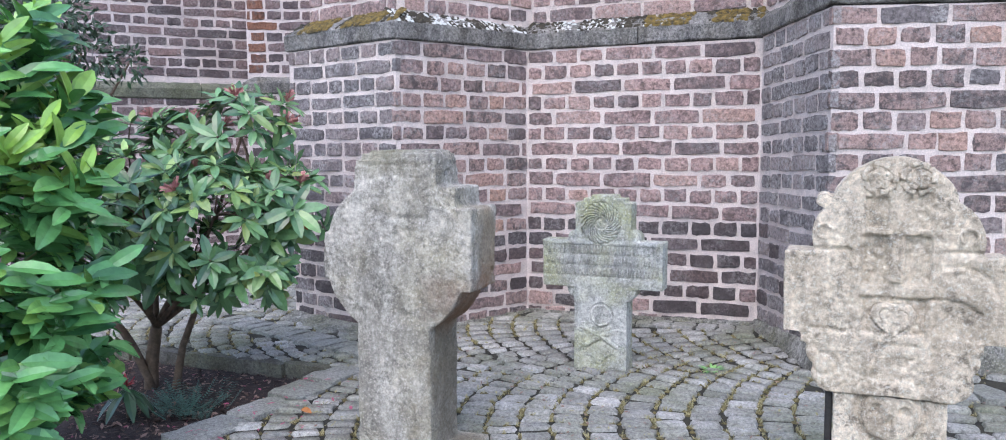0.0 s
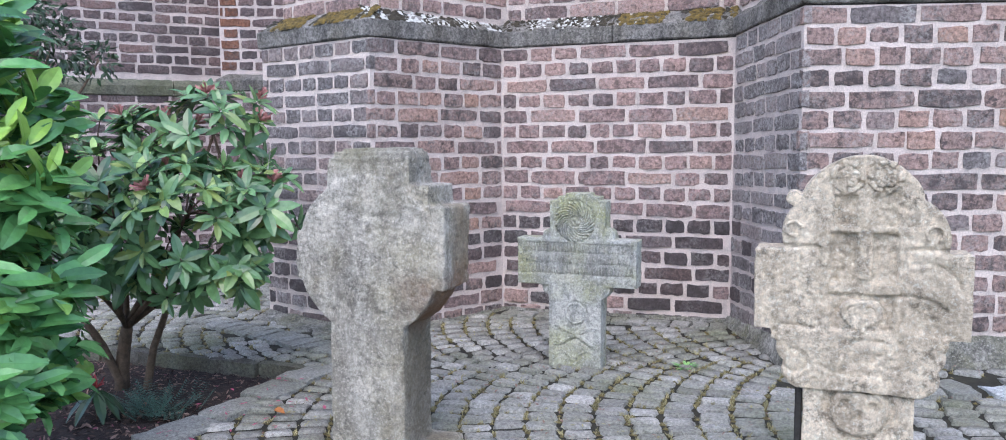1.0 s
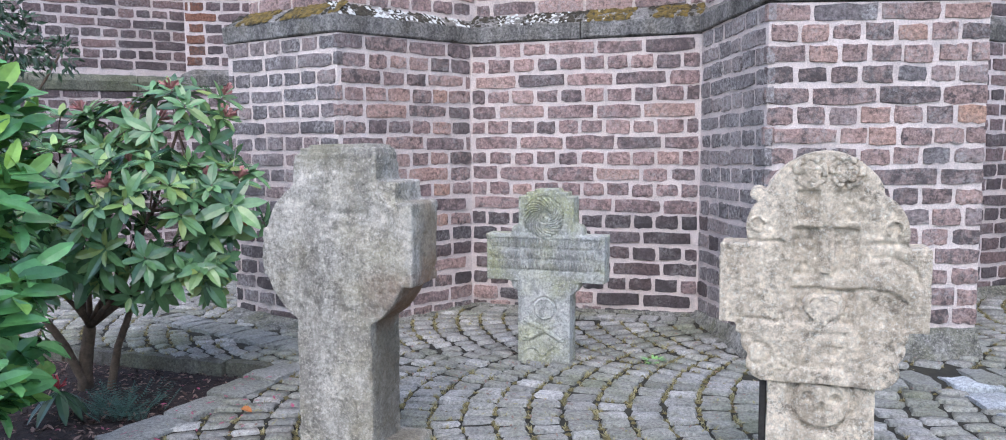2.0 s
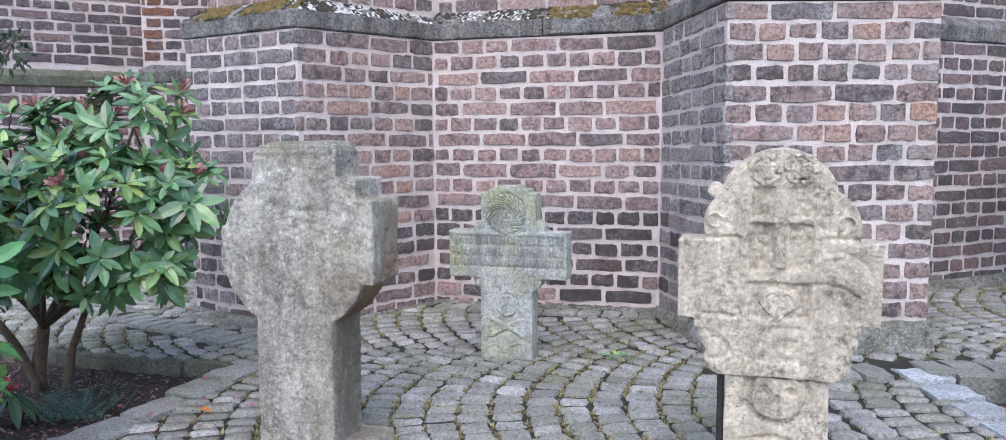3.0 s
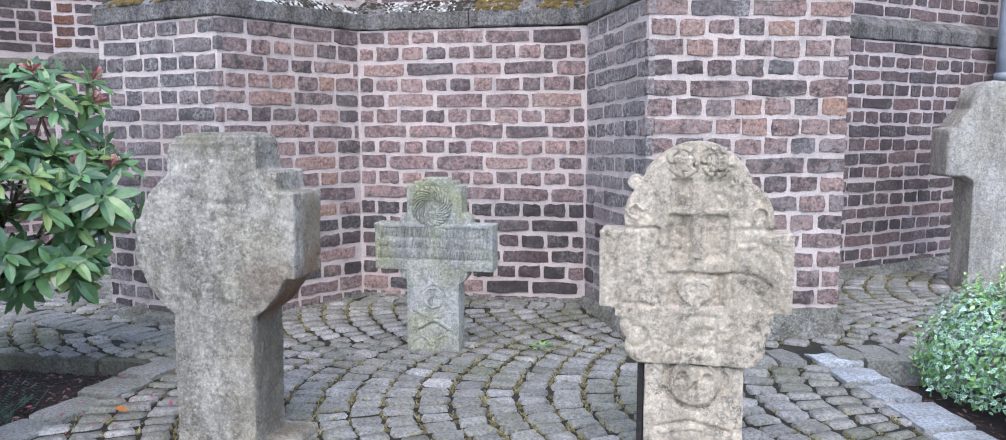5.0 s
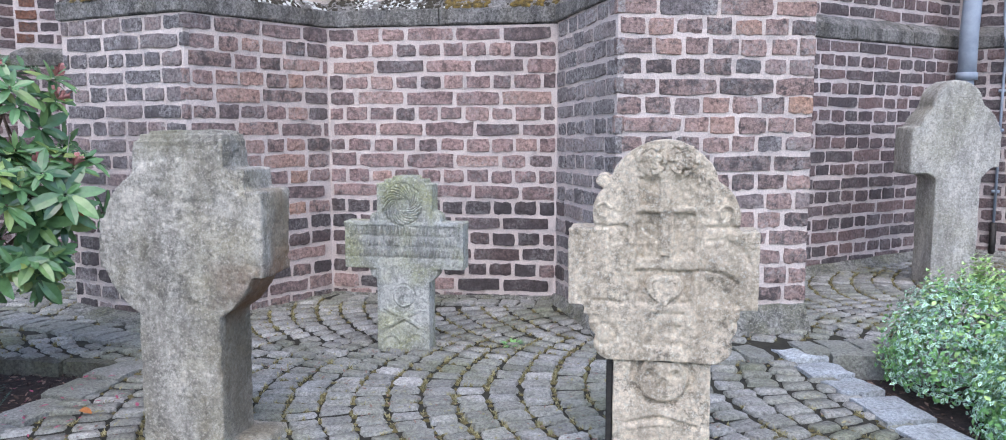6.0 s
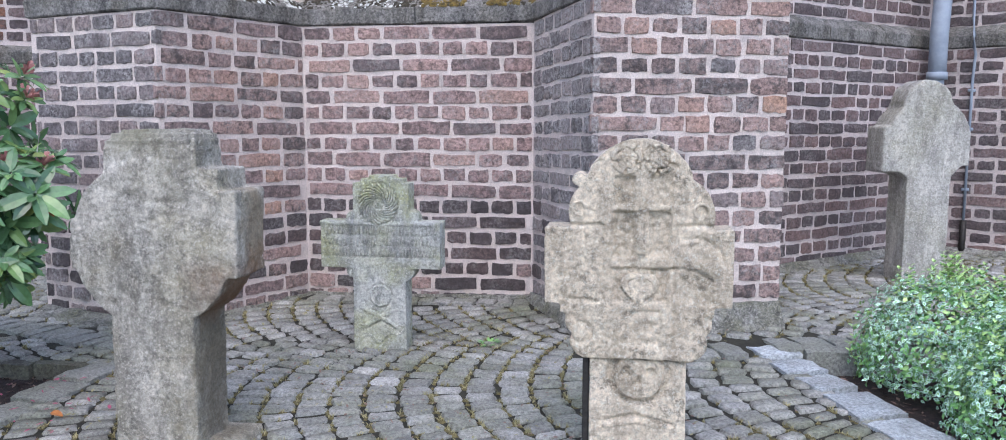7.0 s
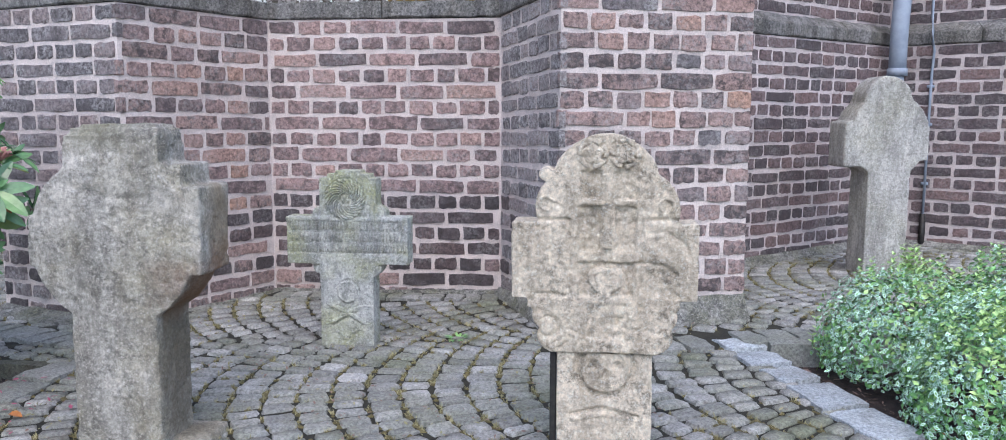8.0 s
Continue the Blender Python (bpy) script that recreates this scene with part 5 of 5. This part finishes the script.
flakes("bark_litter", 5200, bed_spot, [chip_a, chip_b, chip_c], 0.022, "brown bark chips and fallen bits on soil", "litter", 71)
flakes("bark_litter", 500, bed_spot_east, [chip_a, chip_b], 0.02, "brown leaf litter under the hedge", "litter", 72)
flakes("petals", 46, kerb_spot, [petal], 0.020, "fallen pink petals by the kerb", "petals", 73)
flakes("petals", 170, bed_spot, [petal_dull], 0.018, "faded pink petals on the soil", "petals", 74)


def yard_spot(r):
    while True:
        x, y = r.uniform(-0.3, 2.4), r.uniform(-2.4, -0.3)
        if not in_bed(x, y, 0.1) and noise.noise(Vector((x * 2.2, y * 2.2, 5))) > -0.05:
            return x, y, ground_z(x, y) + 0.001


flakes("straw", 1500, yard_spot, [joint_grass, chip_b], 0.013, "dry straw bits and moss crumbs on the cobbles", "litter", 75)
one = Leaves()
one.add(Vector((0, 0, 0)), Vector((1, -0.3, 0.15)), Vector((0.1, -0.4, 1)), 0.055, 0.026, 0.25, 0.25)
fallen = part("fallen_leaf", one.mesh("fallen_leaf", [dead_leaf]), dead_leaf)
fallen.location = (-0.24, -1.76, ground_z(-0.24, -1.76) + 0.012)
tagged(fallen, "curled orange fallen leaf on the cobbles", "leaf")
fallen2 = copy_thing(fallen, pose(2.80, -1.70, ground_z(2.8, -1.7) + 0.02, 0, 0, 130))


def build_sprig(x, y, h, seed, label):
    r = random.Random(seed)
    thing = new("weed")
    thing.location = (x, y, ground_z(x, y) - 0.06)
    tagged(thing, label, "weed")
    pts = [(0.02 * math.sin(k), 0.01 * k / 5, h * k / 5) for k in range(6)]
    limb("stem", pts, 0.002, 0.0012, thing, green_twig)
    lv = Leaves()
    for k in range(2, 6):
        for sg in (1, -1):
            lv.add(Vector(pts[k]), Vector((sg, r.uniform(-0.4, 0.4), 0.7)), Vector((0, -0.3, 1)), 0.022, 0.012, 0.1, 0.1)
    part("foliage", lv.mesh("foliage", [leaf_tip]), leaf_tip, thing)


build_sprig(2.64, -0.90, 0.20, 1, "thin pale green seedling in the hedge bed")
build_sprig(2.62, -0.93, 0.14, 2, "thin pale green seedling in the hedge bed")
tuft = new("weed")
tuft.location = (1.14, -0.79, ground_z(1.14, -0.79) - 0.008)
tagged(tuft, "small green weed growing between the cobbles", "weed")
lv3 = Leaves()
rr = random.Random(3)
for k in range(26):
    a = rr.uniform(0, 6.28)
    lv3.add(Vector((0.02 * math.cos(a), 0.02 * math.sin(a), 0.0)), Vector((math.cos(a), math.sin(a), rr.uniform(0.3, 1.0))), Vector((0, 0, 1)), rr.uniform(0.02, 0.045), 0.012, 0.4, 0.1)
part("foliage", lv3.mesh("foliage", [leaf_green]), leaf_green, tuft)

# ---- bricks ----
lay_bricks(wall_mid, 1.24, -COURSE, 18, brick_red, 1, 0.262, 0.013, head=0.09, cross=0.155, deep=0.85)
lay_bricks(butt_r, BW, LIFT, 17, brick_mottled, 0, 0.255, 0.175, joint=0.0155, start_u=-0.018, end_u=BW + 0.01, odd=brick_dark, oddp=0.16, head=-0.055, cross=-0.02, mixed=True)
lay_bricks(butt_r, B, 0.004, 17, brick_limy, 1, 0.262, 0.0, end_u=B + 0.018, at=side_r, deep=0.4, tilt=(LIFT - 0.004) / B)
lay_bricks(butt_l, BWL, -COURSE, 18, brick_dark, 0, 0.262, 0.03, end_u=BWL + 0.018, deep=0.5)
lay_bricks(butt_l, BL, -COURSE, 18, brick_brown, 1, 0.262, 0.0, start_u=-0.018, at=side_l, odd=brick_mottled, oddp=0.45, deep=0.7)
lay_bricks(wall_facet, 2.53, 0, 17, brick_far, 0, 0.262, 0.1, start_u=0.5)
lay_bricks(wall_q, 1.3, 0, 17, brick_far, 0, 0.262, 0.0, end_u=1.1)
lay_bricks(up_mid, 1.24, PLINTH + 0.15, 3, brick_red, 0, 0.262, 0.1)
lay_bricks(up_l, BWL - SET, PLINTH + 0.15, 4, brick_red, 0, 0.262, 0.1, end_u=span(LOU, LCU))
lay_bricks(up_l, BL, PLINTH + 0.15, 4, brick_red, 1, 0.262, 0.0, end_u=span(LCU, (0, SET)), at=side_of(up_l, LCU, heading(LCU, (0, SET))))
lay_bricks(up_r, B, PLINTH + 0.15, 3, brick_red, 1, 0.262, 0.0, end_u=span((1.24, SET), RCU), at=side_of(up_r, (1.24, SET), heading((1.24, SET), RCU)))
lay_bricks(up_r, BW, PLINTH + LIFT + 0.15, 2, brick_red, 0, 0.262, 0.0, end_u=span(RCU, REU))
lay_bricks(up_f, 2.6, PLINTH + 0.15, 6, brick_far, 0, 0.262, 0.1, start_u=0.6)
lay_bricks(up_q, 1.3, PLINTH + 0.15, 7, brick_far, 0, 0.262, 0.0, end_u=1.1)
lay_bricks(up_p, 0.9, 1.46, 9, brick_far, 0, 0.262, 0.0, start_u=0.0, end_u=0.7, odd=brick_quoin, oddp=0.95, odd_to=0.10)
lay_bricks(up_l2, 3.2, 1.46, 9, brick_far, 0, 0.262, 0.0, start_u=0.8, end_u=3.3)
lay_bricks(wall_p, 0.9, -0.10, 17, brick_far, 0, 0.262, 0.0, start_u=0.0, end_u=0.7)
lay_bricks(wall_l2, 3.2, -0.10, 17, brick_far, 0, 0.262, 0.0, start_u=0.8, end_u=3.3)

lay_soldiers()
lay_setts()


def joint_growth():
    """Moss cushions and grass blades in the joints between the setts."""
    r = random.Random(91)
    mv, mf, lv = [], [], Leaves()
    for x, y, ang, lx, ly in TUFTS:
        dens = noise.noise(Vector((x * 1.3 + 4, y * 1.3, 0))) + 0.5 * noise.noise(Vector((x * 4, y * 4, 3)))
        for k in range(7):
            if r.random() > 0.42 + 0.9 * dens:
                continue
            a = radians(ang)
            u, v = (r.uniform(-0.5, 0.5) * lx, ly / 2 * r.choice((-1, 1))) if r.random() < 0.85 else (lx / 2 * r.choice((-1, 1)), r.uniform(-0.5, 0.5) * ly)
            px, py = x + u * math.cos(a) - v * math.sin(a), y + u * math.sin(a) + v * math.cos(a)
            pz = ground_z(px, py) - 0.009
            o, n = len(mv), 7
            sx = r.uniform(0.005, 0.012)
            for i in range(n):
                t = 2 * math.pi * i / n
                q = sx * r.uniform(0.7, 1.3)
                mv.append((px + q * 1.5 * math.cos(t), py + q * math.sin(t), pz))
            mv.append((px, py, pz + r.uniform(0.004, 0.011)))
            mf += [(o + i, o + (i + 1) % n, o + n) for i in range(n)]
            if r.random() < 0.7:
                for b in range(r.randint(3, 7)):
                    d = Vector((r.uniform(-1, 1), r.uniform(-1, 1), r.uniform(0.5, 1.4)))
                    lv.add(Vector((px + r.uniform(-0.008, 0.008), py + r.uniform(-0.008, 0.008), pz + 0.004)), d, unit(r), r.uniform(0.008, 0.020), 0.003, 0.3, 0.0, (0.0, 0.5, 1.0), (1.0, 0.8, 0.1))
    tagged(new("moss", mesh_of("moss", mv, mf, joint_moss, True)), "small moss cushions in the paving joints", "moss", kind="stuff")
    tagged(new("weeds", lv.mesh("weeds", [joint_grass])), "short yellow-green weeds in the paving joints", "weeds", kind="stuff")


joint_growth()


def ledge_moss(path_a, path_b, t0, t1, n, seed, name, mat, label, size):
    """Cushions along the sloping top of a ledge run."""
    r = random.Random(seed)
    a, b = Vector(path_a), Vector(path_b)
    d = (b - a).normalized()
    nor = Vector((d.y, -d.x))
    mv, mf = [], []
    for k in range(n):
        t = r.uniform(t0, t1)
        if noise.noise(Vector((t * 14 + seed, 0.3, 0))) < -0.12:
            continue
        s = r.random()
        off = 0.010 - s * 0.095
        z = PLINTH + 0.090 + s * 0.066
        p = a.lerp(b, t) + nor * off
        q = size * r.uniform(0.5, 1.4)
        o, m = len(mv), 8
        for ring, (rr, hh) in enumerate(((1.0, -0.004), (0.72, 0.55), (0.0, 0.8))):
            if rr == 0:
                mv.append((p.x, p.y, z + q * hh))
                continue
            for i in range(m):
                w = 2 * math.pi * i / m
                e = q * rr * r.uniform(0.8, 1.2)
                mv.append((p.x + e * math.cos(w), p.y + e * math.sin(w), z + q * hh * r.uniform(0.7, 1.2) - nor.dot(Vector((math.cos(w), math.sin(w)))) * e * 0.5))
        for i in range(m):
            j = (i + 1) % m
            mf.append((o + i, o + j, o + m + j, o + m + i))
            mf.append((o + m + i, o + m + j, o + 2 * m))
    tagged(new(name, mesh_of(name, mv, mf, mat, True)), label, "moss" if "moss" in name else "lichen", kind="stuff")


ledge_moss(LO, LC, 0.10, 1.0, 900, 3, "ledge_moss", moss, "yellow-brown moss cushions on the stone ledge", 0.014)
ledge_moss((0, 0), (1.24, 0), 0.52, 1.0, 620, 5, "ledge_moss", moss, "dark moss cushions on the stone ledge", 0.013)
ledge_moss(LC, (0, 0), 0.0, 1.0, 620, 7, "ledge_lichen", lichen, "white lichen crust on the stone ledge", 0.009)
ledge_moss((0, 0), (1.24, 0), 0.0, 0.60, 320, 9, "ledge_lichen", lichen, "white lichen crust on the stone ledge", 0.008)
ledge_moss(LC, (0, 0), 0.0, 1.0, 620, 11, "ledge_moss", crust_moss, "blackish dry moss crust on the stone ledge", 0.010)
ledge_moss((0, 0), (1.24, 0), 0.0, 1.0, 620, 13, "ledge_moss", crust_moss, "blackish dry moss crust on the stone ledge", 0.010)
ledge_moss(LO, LC, 0.0, 1.0, 380, 17, "ledge_moss", crust_moss, "blackish dry moss crust on the stone ledge", 0.009)
